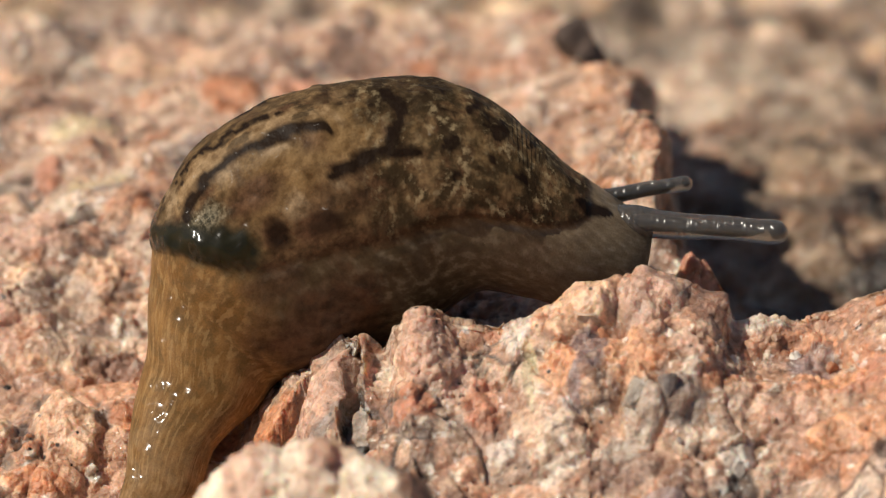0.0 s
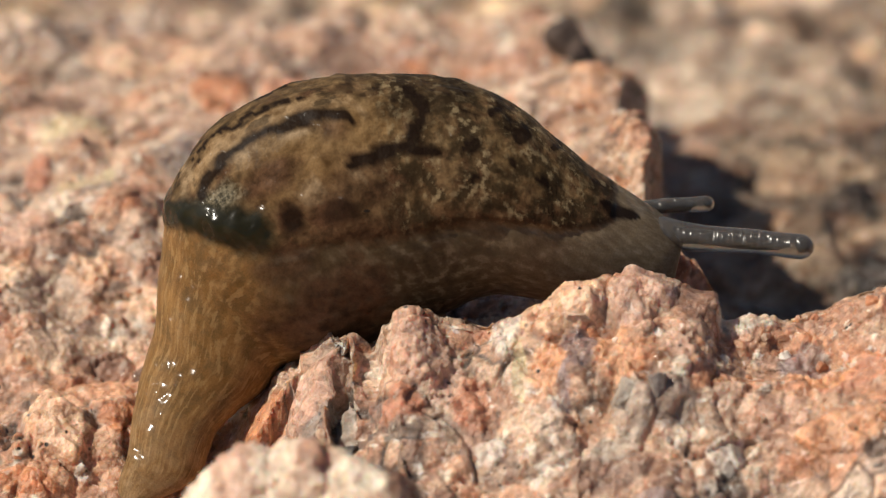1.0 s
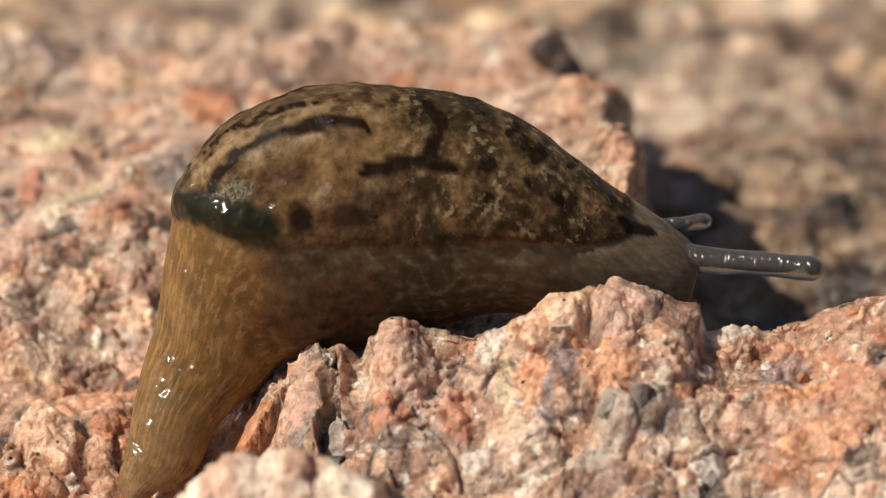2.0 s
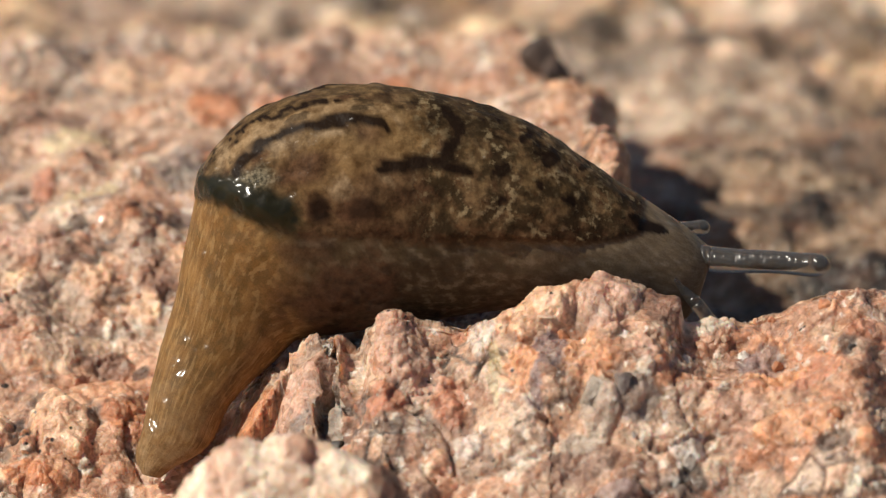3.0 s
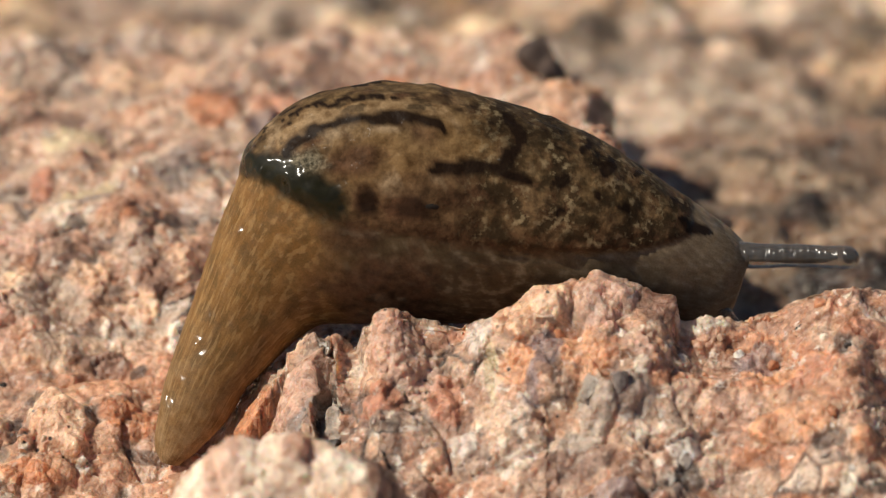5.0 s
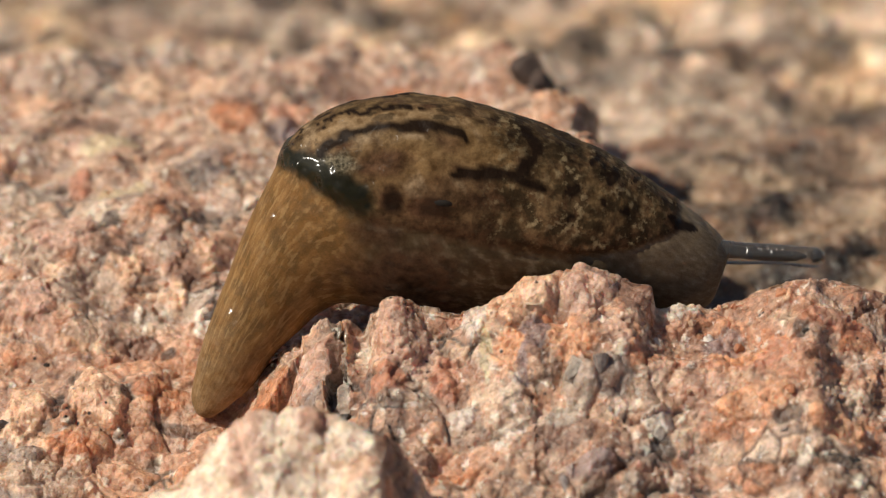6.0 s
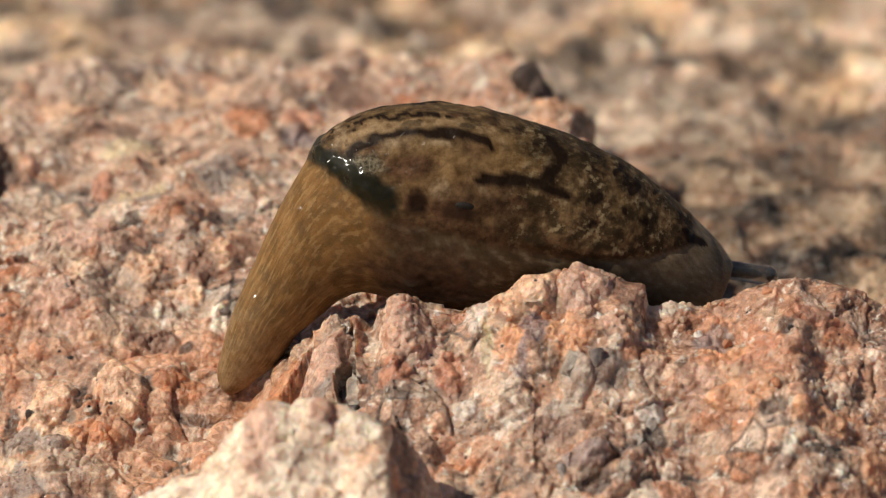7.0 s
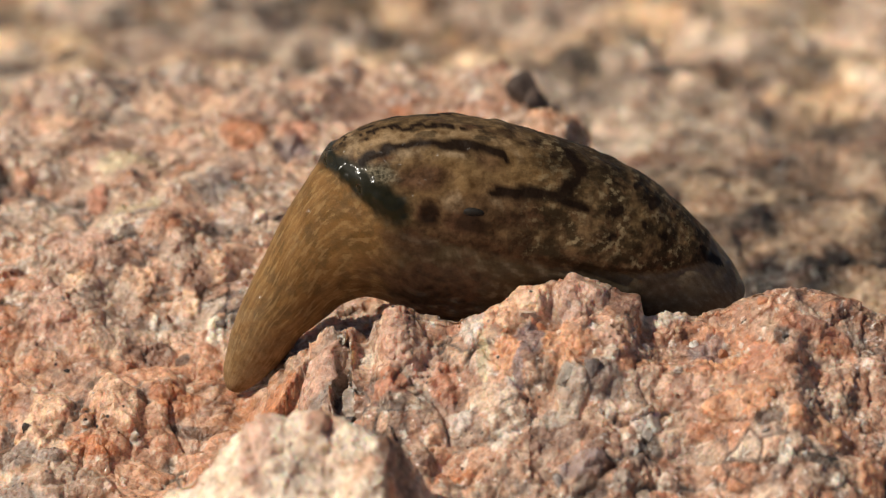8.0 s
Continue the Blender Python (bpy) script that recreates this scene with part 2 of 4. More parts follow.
BROWNSTONE = mineral("dark_brown_stone", (0.13, 0.088, 0.068), (0.055, 0.038, 0.032), 0.6, 0.3)
MICA = mineral("black_mica", (0.06, 0.050, 0.044), (0.02, 0.016, 0.014), 0.42, 0.4)
FEELER = jelly("feeler_flesh", (0.40, 0.355, 0.31), 0.1, 0.85)
NERVE = jelly("nerve_flesh", (0.05, 0.045, 0.042), 0.4, 0.0, 0.2)
EYE = jelly("eye_pigment", (0.006, 0.006, 0.008), 0.12, 0.0)
HOLE = jelly("breathing_hole_dark", (0.012, 0.008, 0.005), 0.7, 0.0, 0.0)
RIM = jelly("breathing_hole_lip", (0.10, 0.075, 0.055), 0.3, 0.0, 0.8)


# ---- noise over arrays of places, in millimetres ----
def chance(i, j, k, seed):
    h = (i * 374761393 + j * 668265263 + k * 1442695041 + seed * 974634777) & 0xFFFFFFFF
    h = ((h ^ (h >> 13)) * 1274126177) & 0xFFFFFFFF
    h = ((h ^ (h >> 16)) * 2246822519) & 0xFFFFFFFF
    return ((h ^ (h >> 15)) & 0xFFFFFF) / float(0x1000000)


def wave(x, y, size, seed, z=None):
    """Smooth noise from -1 to 1 with hills of that size."""
    x, y = x / size, y / size
    i, j = np.floor(x).astype(np.int64), np.floor(y).astype(np.int64)
    f, g = x - i, y - j
    f, g = f * f * f * (f * (f * 6 - 15) + 10), g * g * g * (g * (g * 6 - 15) + 10)

    def layer(k):
        a, b = chance(i, j, k, seed), chance(i + 1, j, k, seed)
        c, d = chance(i, j + 1, k, seed), chance(i + 1, j + 1, k, seed)
        return 2 * ((a * (1 - f) + b * f) * (1 - g) + (c * (1 - f) + d * f) * g) - 1

    if z is None:
        return layer(0)
    z = z / size
    k = np.floor(z).astype(np.int64)
    h = z - k
    h = h * h * (3 - 2 * h)
    return layer(k) * (1 - h) + layer(k + 1) * h


def rough(x, y, size, seed, octaves=4, keep=0.5, z=None):
    total, amount = 0, 1.0
    for k in range(octaves):
        total = total + amount * wave(x + 17.3 * k, y - 9.1 * k, size / 2 ** k, seed + k, z)
        amount *= keep
    return total


def cells(x, y, z, size, seed, flat=1.0):
    """Crystals: for each place three chances of its crystal, the way from its middle, and how near the joint is."""
    x, y, z = x / size, y / size, z / size / flat
    i, j, k = (np.floor(v).astype(np.int64) for v in (x, y, z))
    near = np.full(x.shape, 9.0)
    second = np.full(x.shape, 9.0)
    dx, dy, dz = (np.zeros(x.shape) for _ in range(3))
    code = np.zeros(x.shape, np.int64)
    for di in (-1, 0, 1):
        for dj in (-1, 0, 1):
            for dk in (-1, 0, 1):
                h = ((i + di) * 374761393 + (j + dj) * 668265263 + (k + dk) * 1442695041 + seed * 974634777) & 0xFFFFFFFF
                h = ((h ^ (h >> 13)) * 1274126177) & 0xFFFFFFFF
                h = ((h ^ (h >> 16)) * 2246822519) & 0x3FFFFFFF
                px = i + di + 0.1 + 0.8 * (h & 1023) / 1023 - x
                py = j + dj + 0.1 + 0.8 * ((h >> 10) & 1023) / 1023 - y
                pz = k + dk + 0.1 + 0.8 * ((h >> 20) & 1023) / 1023 - z
                dist = px * px + py * py + pz * pz
                closer = dist < near
                second = np.where(closer, near, np.minimum(second, dist))
                near = np.where(closer, dist, near)
                dx, dy, dz = np.where(closer, -px, dx), np.where(closer, -py, dy), np.where(closer, -pz, dz)
                code = np.where(closer, h, code)
    zero = np.zeros(x.shape, np.int64)
    return chance(code, zero, zero, seed + 1), chance(code, zero, zero, seed + 2), chance(code, zero, zero, seed + 3), dx, dy, dz, np.sqrt(second) - np.sqrt(near)


def ease(a, b, t):
    t = np.clip((t - a) / (b - a), 0, 1)
    return t * t * (3 - 2 * t)


# ---- the rock ----
CREST_X = [-22, -19, -16.7, -15, -13.4, -12.5, -10.5, -9, -8.4, -7.8, -6.9, -5.9, -4.9, -3.2, -1, 1.6, 3.5, 5.2, 7.8, 10, 12.4, 14.5, 18.0, 18.7, 23, 25.7, 29.3, 32, 35, 39, 46]
CREST_V = [-21, -17.5, -15.2, -14.6, -12.4, -9.0, -7.2, -7.2, -7.5, -8.2, -8.8, -7.0, -6.0, -5.5, -6.5, -6.8, -6.8, -6.0, -4.3, -4.0, -3.4, -4.0, -4.6, -6.0, -6.3, -5.4, -3.3, -2.9, -3.7, -5.4, -6.9]
CREST_Y = -8.5
# bosses of the rock: x, y, height, half width along x and y
BOSSES = [(12.8, 23, 1.6, 2.4, 3.4), (16.6, 5.5, 2.8, 2.2, 1.8), (9, 40, 2.6, 5, 6), (3, 30, 1.6, 6, 6), (3, 42, 1.4, 9, 7), (-25, 26, 1.5, 8, 6), (-33, -4, 1.8, 5, 4),
          (-26, -2, 1.2, 3, 3), (24, -18, 2.0, 6, 4), (-20, 42, 2.2, 9, 6), (34, -11, 1.0, 5, 4), (8, -15, 1.0, 4, 3), (-36, 10, 1.5, 6, 5)]


def boulder(x, y):
    """Height of the pale boulder that stands out at the foot of the spur."""
    top = np.interp(x + 0.9 * wave(x, y, 3.5, 95), [-40, -30, -25.6, -19.5, -15, -11.4, -7.6, -5.4, -3.2, 0.2, 4], [-24, -16.0, -12.4, -7.6, -5.6, -4.7, -4.6, -5.4, -9.2, -13.5, -28])
    top = top + 0.7 + 0.8 * rough(x, y, 5.5, 91, 3, 0.6)
    return top - 0.5 * np.maximum(-30 - y, 0) - 0.03 * np.maximum(-30 - y, 0) ** 2 - 1.4 * np.maximum(y + 29 + 0.6 * wave(x, y, 4, 97), 0)


def macro(x, y):
    """Height of the rock without its grain."""
    c, s = math.cos(radians(TILT)), math.sin(radians(TILT))
    top = -6.0 + 0.02 * (y - 10)
    back = np.interp(x, [-60, -41, -30, -20, -12, 6, 12, 20], [46, 60, 64, 66, 67, 62, 50, 38]) + 3 * rough(x, y, 11, 61, 3)
    low = -15.0 + 1.2 * rough(x, y, 24, 71, 3)
    side = np.interp(y, [-6, 1, 7, 29, 46, 59], [22.5, 19, 15.5, 14.5, 13, 7]) + 1.6 * rough(x, y, 7, 81, 3)
    pit = -15.5 + 7.5 * ease(44, 60, y) - 9.5 * np.exp(-((x - 29.5) / 9.0) ** 2 - ((y - 9) / 13.0) ** 2) + 0.8 * rough(x, y, 9, 75, 2)
    right = ease(0, 3.2, x - side)
    z = top * (1 - right) + pit * right
    behind = ease(0, 9, y - back)
    z = z * (1 - behind) + np.maximum(low, -99) * behind
    # the face on the left that falls towards the eye
    face = np.minimum(-7.2 - 0.42 * (15 - y), top)
    # the spur in front of the animal, with its crest, which lies further back beside the tail
    line = CREST_Y + 3.0 * np.exp(-((x + 12.0) / 3.2) ** 2)
    crest = (np.interp(x + 0.5 * wave(x, y, 3, 5), CREST_X, CREST_V) - line * s) / c
    soft = (np.interp(x, CREST_X[::3], CREST_V[::3]) - line * s) / c
    down = line + 1.2 * wave(x, y, 5, 15) - y
    crest = crest + (soft - crest) * ease(0.8, 6.0, down)
    spur = crest - 0.62 * (line - y)
    spur = np.where(y > line, crest - 1.6 * np.maximum(y - line - 1.2, 0), spur)
    floor = np.where(y > line, z, -60)
    near = np.maximum(np.where(y < line + 8, spur, -60), floor - 2.2 * ease(12, -2, y) * (y > line))
    left = ease(-11.5, -19.5, x + 0.8 * wave(x, y, 4, 9))
    z = np.where(y < 18, near * (1 - left) + np.minimum(face, z) * left, z)
    for bx, by, h, rx, ry in BOSSES:
        z = z + h * np.exp(-((x - bx) / rx) ** 2 - ((y - by) / ry) ** 2)
    # the lump behind the head breaks off steeply on its right
    z = z + (6.0 - 2.2 * ease(20, 36, y)) * np.exp(-((x - 12.5) / 4.2) ** 2) * ease(6, 13, y) * ease(44, 35, y) * ease(17.0, 14.2, x + 0.7 * wave(x, y, 3, 25)) * (1 + 0.2 * wave(x, y, 5, 35))
    return np.maximum(np.maximum(z, boulder(x, y)), -40 + 0.1 * y)


MINERALS = np.array([(0.55, 0.27, 0.16), (0.62, 0.36, 0.235), (0.70, 0.50, 0.36), (0.78, 0.66, 0.54), (0.46, 0.31, 0.23),
                     (0.33, 0.245, 0.20), (0.52, 0.20, 0.09), (0.07, 0.056, 0.05), (0.47, 0.34, 0.25)])


def pick(ca, share):
    """The mineral of each crystal, by the shares of the kinds."""
    edges = np.cumsum(share) / np.sum(share)
    return MINERALS[np.clip(np.searchsorted(edges, ca), 0, len(MINERALS) - 1)]


# grains, stains and two painted shades that stand out from the rest: x, y, half width along x and y, how far they stand
# proud
GRAINS = {
    "cream": [(-29.0, 13.0, 1.8, 1.6, 0.5), (-34.3, 12.0, 1.6, 1.5, 0.5), (-37, -3.9, 2.1, 4.1, 1.2), (-30.6, -3.6, 2.4, 2.5, 1), (-24.3, 10.3, 1.3, 1.6, 0.8), (7.7, -9.4, 2.4, 2.2, 0.7), (4.6, -8.3, 0.9, 1.6, 0.5), (-27.9, 53.5, 3.2, 3.2, 0.3), (-38.5, 48, 2.4, 2.0, 0.3), (-22.5, 55.0, 2.4, 2.2, 0.3), (-21.5, 14.5, 1.2, 2.2, 0.4)],
    "mica": [(-34.1, -4.4, 0.6, 2.1, -0.4), (-27.8, -2.4, 0.8, 0.9, -0.2), (-40.8, -5.6, 0.9, 2.6, -0.3), (-22.8, -4.9, 3.2, 0.7, -0.2), (-24.5, 3.8, 0.8, 0.7, 0), (-9.8, -11.6, 0.4, 2.4, -0.9), (-10.0, -9.3, 0.8, 2.4, -0.8), (31, -13.4, 0.8, 1, -0.1),
             # the entry at (-43.4, 31) is a hole, its shade painted black
             (34.4, -24.5, 1.6, 0.7, -0.2), (29.7, -21, 1.5, 0.8, -0.2), (13.5, -26.2, 1.5, 1.5, -0.3), (19, -22.4, 1.3, 1.1, -0.2), (-43.4, 31, 2.0, 5.0, -2.6), (-30.5, 18.5, 1.2, 1.2, 0), (-22.2, 21.0, 1.0, 1.4, 0)],
    "white": [(-28.4, -6.6, 0.6, 0.5, 0.5), (3, -9.7, 1.3, 1.5, 0.5), (18.5, -20, 1.5, 1.1, 0.4), (1.6, -17.6, 1.2, 1.1, 0.5), (5.0, -20.6, 0.5, 0.6, 0.3)],
    "rust": [(-32.6, -8, 2.6, 0.9, 0.3), (-24.9, -2.2, 2.9, 1.7, 0.2), (-16, -6.4, 2.6, 1.2, 0.1), (-19.8, 40.4, 2.4, 2.9, 0.5)],
    "quartz": [(-38.6, -13, 3.0, 2.0, 0.2), (-39.5, -8.8, 2.1, 1.9, 0.4), (-36.5, -9.4, 1.3, 1.2, 0.5), (-12.2, -9.0, 1.0, 1.4, 0.3), (-11.6, -11.4, 2.0, 1.1, 0.2), (14.6, -16.6, 1.7, 1.8, 0.2), (-22.7, 30.2, 2.5, 3.9, 0.1), (-29.5, 24.0, 2.2, 2.0, 0.1)],
    "beige": [(-32, 10.4, 2.9, 2.8, 0.3), (-34.8, -11.8, 4.1, 1.7, 0.6), (-37.0, 14.0, 2.6, 2.2, 0.3), (-25.0, 15.5, 2.0, 2.4, 0.4), (-31.0, 6.0, 2.4, 1.6, 0.3)],
    "chalk": [(19.0, -8.6, 1.9, 0.8, 0.5), (21.6, -8.4, 1.0, 0.6, 0.3), (-27.3, 8.1, 0.5, 0.7, 0.4), (-21.5, 6.7, 0.9, 1.8, 0.3), (15.3, -14.7, 0.6, 0.7, 0.3), (31, -24.3, 0.7, 0.8, 0.4), (35.4, -25.9, 0.7, 0.7, 0.4), (-3.6, 99.8, 1.3, 3.0, 0.4), (3.4, 55.1, 0.8, 1.7, 0.3), (39.4, 101.2, 1.3, 3.0, 0.6), (12.5, 30.0, 0.8, 1.2, 0.3)],
    "brown": [(-23.3, 12.9, 1.7, 2.1, 0.4), (-27.4, 4.5, 2.2, 1.4, 0.3), (16.8, -8.8, 1.5, 2.6, 0.2), (10.1, -20.7, 2.8, 1.4, 0.1), (-33.1, 42.1, 3.2, 2.2, -0.2), (-33, 94.9, 4.3, 4.3, 0), (-25.2, 94.5, 5.5, 4.3, 0),
              # at (-4.0, -30.4): the boulder's brown right flank, its shade painted in
              (-9.5, 55.4, 2.3, 3.3, 0), (-4.0, -30.4, 1.8, 3.6, -0.2), (1.0, -15.8, 1.2, 1.2, -0.1), (10.0, 25.5, 1.4, 2.6, -0.2)],
    "blush": [(-16.4, -32, 1.6, 3.4, 0.2), (-10.8, -30.6, 1.4, 1.0, 0.1), (-36.9, 7.6, 2.4, 2.6, 0.4), (-11.3, -9.0, 1.5, 2.2, 0.7), (-3.9, -10.5, 2.4, 2.8, 0.8), (12.3, -9.6, 1.9, 2.2, 0.3), (15.3, -13, 1.5, 1, 0.4), (22.4, -17.2, 2, 1.9, 0.3), (-8.5, 43.4, 2.3, 3.4, 0.2), (-34.7, 17.9, 3.2, 2.5, 0.3), (-1.2, -12.6, 1.6, 1.6, 0.4)],
    "red": [(16.6, 5.3, 2.3, 1.8, 0.4), (-4.9, -14.5, 1.8, 1.2, 0.1), (0.4, -14, 1.5, 2.0, 0.3), (27.8, -15.2, 3.1, 1.4, 0.1), (34.1, -12.3, 3.1, 1.1, 0.2), (-14.2, 42.4, 2.4, 3.8, 0.5), (-33.8, 28.3, 1, 2.5, 0.4), (13.8, 18.5, 1.2, 2.4, 0.2)],
    "smoke": [(-33.5, -15.5, 2.2, 1.4, 0.2), (8.1, -12.8, 1.5, 1.5, 0.1), (24.4, -11.9, 1.8, 1.5, -0.2), (12.4, -24.1, 2.4, 1.6, 0.5), (-14.9, 37.8, 1.8, 1.5, 0), (6.9, -15.4, 0.6, 1.6, 0.1)],
    "peach": [(11.1, -13.7, 1.8, 2.1, 0.3), (27, -19.3, 3.1, 1.4, 0.2), (34.2, -21.7, 2.8, 1.6, 0.3), (38.9, -24.1, 1.3, 2, 0.6), (11.2, 38.1, 2.3, 2.1, 0.3), (25.5, -13.8, 2.4, 0.8, 0.1), (5.8, -13.4, 1.4, 1.2, 0.2)],
    "straw": [(3.9, -13.0, 0.4, 2.4, -0.3), (-31.3, 36.2, 3.2, 1.4, 0.3), (-29.3, 25.4, 2.5, 1.2, 0.2)],
    "ash": [(11.8, -17.4, 1.5, 2.4, 0.9), (10.1, -19.3, 1.7, 0.8, 0.1), (16.2, -25.7, 1, 1, 0.4), (-9.0, -13.2, 0.9, 1.2, 0.4)],
}
PAINT = {"cream": (0.84, 0.55, 0.37), "peach": (0.70, 0.36, 0.20), "blush": (0.60, 0.375, 0.28), "red": (0.52, 0.235, 0.145), "rust": (0.55, 0.22, 0.10), "brown": (0.22, 0.125, 0.09),
         "quartz": (0.29, 0.235, 0.205), "smoke": (0.25, 0.19, 0.19), "mica": (0.045, 0.036, 0.032), "white": (0.72, 0.64, 0.56), "chalk": (0.86, 0.77, 0.64), "beige": (0.56, 0.41, 0.31),
         "straw": (0.60, 0.49, 0.31), "ash": (0.45, 0.39, 0.33)}
SHINE = {"mica": 0.25, "quartz": 0.22, "smoke": 0.2, "white": 0.3, "cream": 0.32}


def grains(x, y, z):
    """The grains of the lists over the places: how proud, their colour with its amount, and gloss."""
    proud, amount = np.zeros(x.shape), np.zeros(x.shape)
    col, gloss = np.zeros(x.shape + (3,)), np.full(x.shape, 0.45)
    xs, ys = x[0], y[:, 0]
    for kind, places in GRAINS.items():
        for cx, cy, rx, ry, high in places:
            i = slice(*np.searchsorted(xs, (cx - 1.7 * rx, cx + 1.7 * rx)))
            j = slice(*np.searchsorted(ys, (cy - 1.7 * ry, cy + 1.7 * ry)))
            px, py, pz = x[j, i], y[j, i], z[j, i]
            if px.size == 0:
                continue
            far = np.hypot((px - cx) / rx, (py - cy) / ry) + 0.22 * rough(px, py, 0.9 * (rx + 0.6), 701, 3, 0.6, z=pz)
            w = ease(1.08, 0.86, far)
            proud[j, i] += high * np.sqrt(np.clip(1.1 - far ** 2, 0, 1))
            col[j, i] = col[j, i] * (1 - w[..., None]) + w[..., None] * np.array(PAINT[kind])
            amount[j, i] = np.maximum(amount[j, i], w)
            gloss[j, i] = gloss[j, i] * (1 - w) + w * SHINE.get(kind, 0.45)
    return proud, col / np.maximum(amount, 1e-6)[..., None], amount, gloss


def relief(x, y):
    """The rock with its crystals: places, mineral colour with some painted shade, gloss. The places run row by row
    along y.
    """
    z = macro(x, y)
    z = z + 0.9 * rough(x, y, 9, 121, 2)
    gy, gx = np.gradient(z, y[:, 0], x[0])
    gx, gy = np.clip(gx, -2, 2), np.clip(gy, -2, 2)
    size = np.sqrt(gx * gx + gy * gy + 1)
    nx, ny, nz = -gx / size, -gy / size, 1 / size
    wx = x + 1.1 * rough(x, y, 4.2, 101, 3, z=z)
    wy = y + 1.1 * rough(x + 40, y, 4.2, 111, 3, z=z)
    fade = np.exp(-np.maximum(np.hypot(x, y - 10) - 90, 0) / 60)
    a1, b1, c1, dx, dy, dz, gap = cells(0.8 * wx, wy, z, 6.4, 201)
    a2, b2, c2, ex, ey, ez, gap2 = cells(0.8 * wx + 50, wy, z, 2.5, 301)
    a3, b3, c3, fx, fy, fz, gap3 = cells(x + 0.3 * wx, y + 0.3 * wy, z, 0.95, 401)
    block = ease(-1.0, -0.1, boulder(x, y) - macro(x, y)) * ease(-4.6, -6.0, x + 0.5 * wave(x, y, 2, 193)) * ease(-24.5, -27.5, y + 0.8 * wave(x, y, 3, 195))
    block = np.clip(2.4 * block * (0.9 + 0.55 * rough(x, y, 4.5, 191, 3, 0.6, z=z)), 0, 1)
    # rounded fused masses, broken here and there along cracks; some parts have crumbled
    lump = rough(x + 11, y, 5.2, 141, 3, 0.45, z=z)
    crumb = ease(0.60, 0.85, c2 * 0.6 + 0.25 + 0.35 * rough(x, y, 4.5, 181, 3, z=z))
    split = ease(0.0, 0.6, rough(x - 30, y, 5.0, 145, 2, z=z))
    bold = ease(-12, -17, x) * ease(10, 3, y)
    crumb = crumb * (1 - 0.6 * bold)

    def cobble(gap, wide):
        return np.sqrt(np.clip(gap / wide, 0, 1))

    d = (0.45 + 0.5 * bold) * (0.55 + 0.9 * (b1 - 0.5)) * cobble(gap, 0.55) + 1.1 * (dx * (a1 - 0.5) + dy * (c1 - 0.5) + dz * (b1 - 0.5)) - (0.4 * split + 0.15 * bold) * np.exp(-gap / 0.05)
    d = d + 0.95 * lump
    d = d + (0.30 + 0.55 * (b2 - 0.5)) * cobble(gap2, 0.6) + 0.5 * (ex * (a2 - 0.5) + ey * (c2 - 0.5) + ez * (b2 - 0.5)) - 0.06 * np.exp(-gap2 / 0.05)
    d = d + (0.10 + 0.12 * crumb) * (b3 + 0.3) * cobble(gap3, 0.5) + (0.16 + 0.4 * crumb) * (fx * (a3 - 0.5) + fy * (c3 - 0.5) + fz * (b3 - 0.5))
    proud, grain_col, grain, grain_gloss = grains(x, y, z)
    d = d + proud - 0.3
    d = d * (1 - 0.45 * ease(1.0, 1.8, np.hypot(gx, gy)))
    d = d * (1 - 0.1 * block) * (1 - 0.3 * ease(-9.6, -8.2, y) * ease(4, -2, y) * (x > -12))
    d = d * fade + (0.05 + 0.08 * crumb) * rough(x, y, 0.8, 131, 2, z=z) - 0.3
    crack = np.exp(-((x + 9.3 + 0.12 * (y + 13) + 0.5 * wave(x, y, 2, 261)) / 0.95) ** 2) * ease(-16.5, -14.5, y) * ease(-5.0, -6.5, y)
    d = d - 2.0 * crack
    # colour runs in stains through the masses and changes a little from crystal to crystal
    hue = 1.5 * rough(wx + 13, wy, 6.0, 221, 4, 0.65, z=z)
    tone = 1.35 * rough(wx - 23, wy, 3.6, 231, 4, 0.65, z=z)
    soft = np.stack([np.interp(hue, [-1.0, -0.5, -0.1, 0.3, 0.7, 1.1], v) for v in (
        [0.40, 0.50, 0.56, 0.60, 0.68, 0.78], [0.165, 0.225, 0.30, 0.36, 0.48, 0.65], [0.08, 0.125, 0.20, 0.26, 0.36, 0.53])], -1)
    greyish = (0.8 * ease(0.0, 0.65, tone))[..., None]
    soft = soft * (1 - greyish) + greyish * np.array((0.30, 0.235, 0.20))
    mid = pick(a2, [1.6, 2.8, 3.6, 3.2, 1.8, 3.0, 1.1, 0.8, 1.6])
    tiny = pick(a3, [2, 2, 2, 2.4, 2, 1.6, 1.5, 2.0, 1])
    share = (0.70 * ease(0.0, 0.14, gap2))[..., None]
    col = soft * (1 - share) + share * mid
    t = (0.10 + 0.40 * crumb * (c3 > 0.45))[..., None]
    col = col * (1 - t) + t * tiny
    col = col * (1.0 + 0.16 * (b2 - 0.5) * ease(0, 0.3, gap2) + 0.12 * (c3 - 0.5))[..., None]
    ruby = (0.7 * bold)[..., None] * (0.4 + 0.6 * (b1 > 0.4))[..., None]
    col = col * (1 - ruby) + ruby * np.where((c1 > 0.45)[..., None], np.array((0.62, 0.29, 0.155)), np.array((0.82, 0.56, 0.37)))
    flake = ((a3 > 0.96) * (b3 > 0.3) * ease(0.05, 0.2, gap3))[..., None]
    col = col * (1 - flake) + flake * np.array((0.82, 0.72, 0.60))
    # black mica gathers in some joints
    mica = ease(0.1, 0.6, rough(x, y, 5.0, 161, 3, z=z)) * np.maximum(np.maximum(ease(0.16, 0.03, gap2), split * ease(0.12, 0.02, gap)), 0.8 * crumb * (c3 > 0.45))
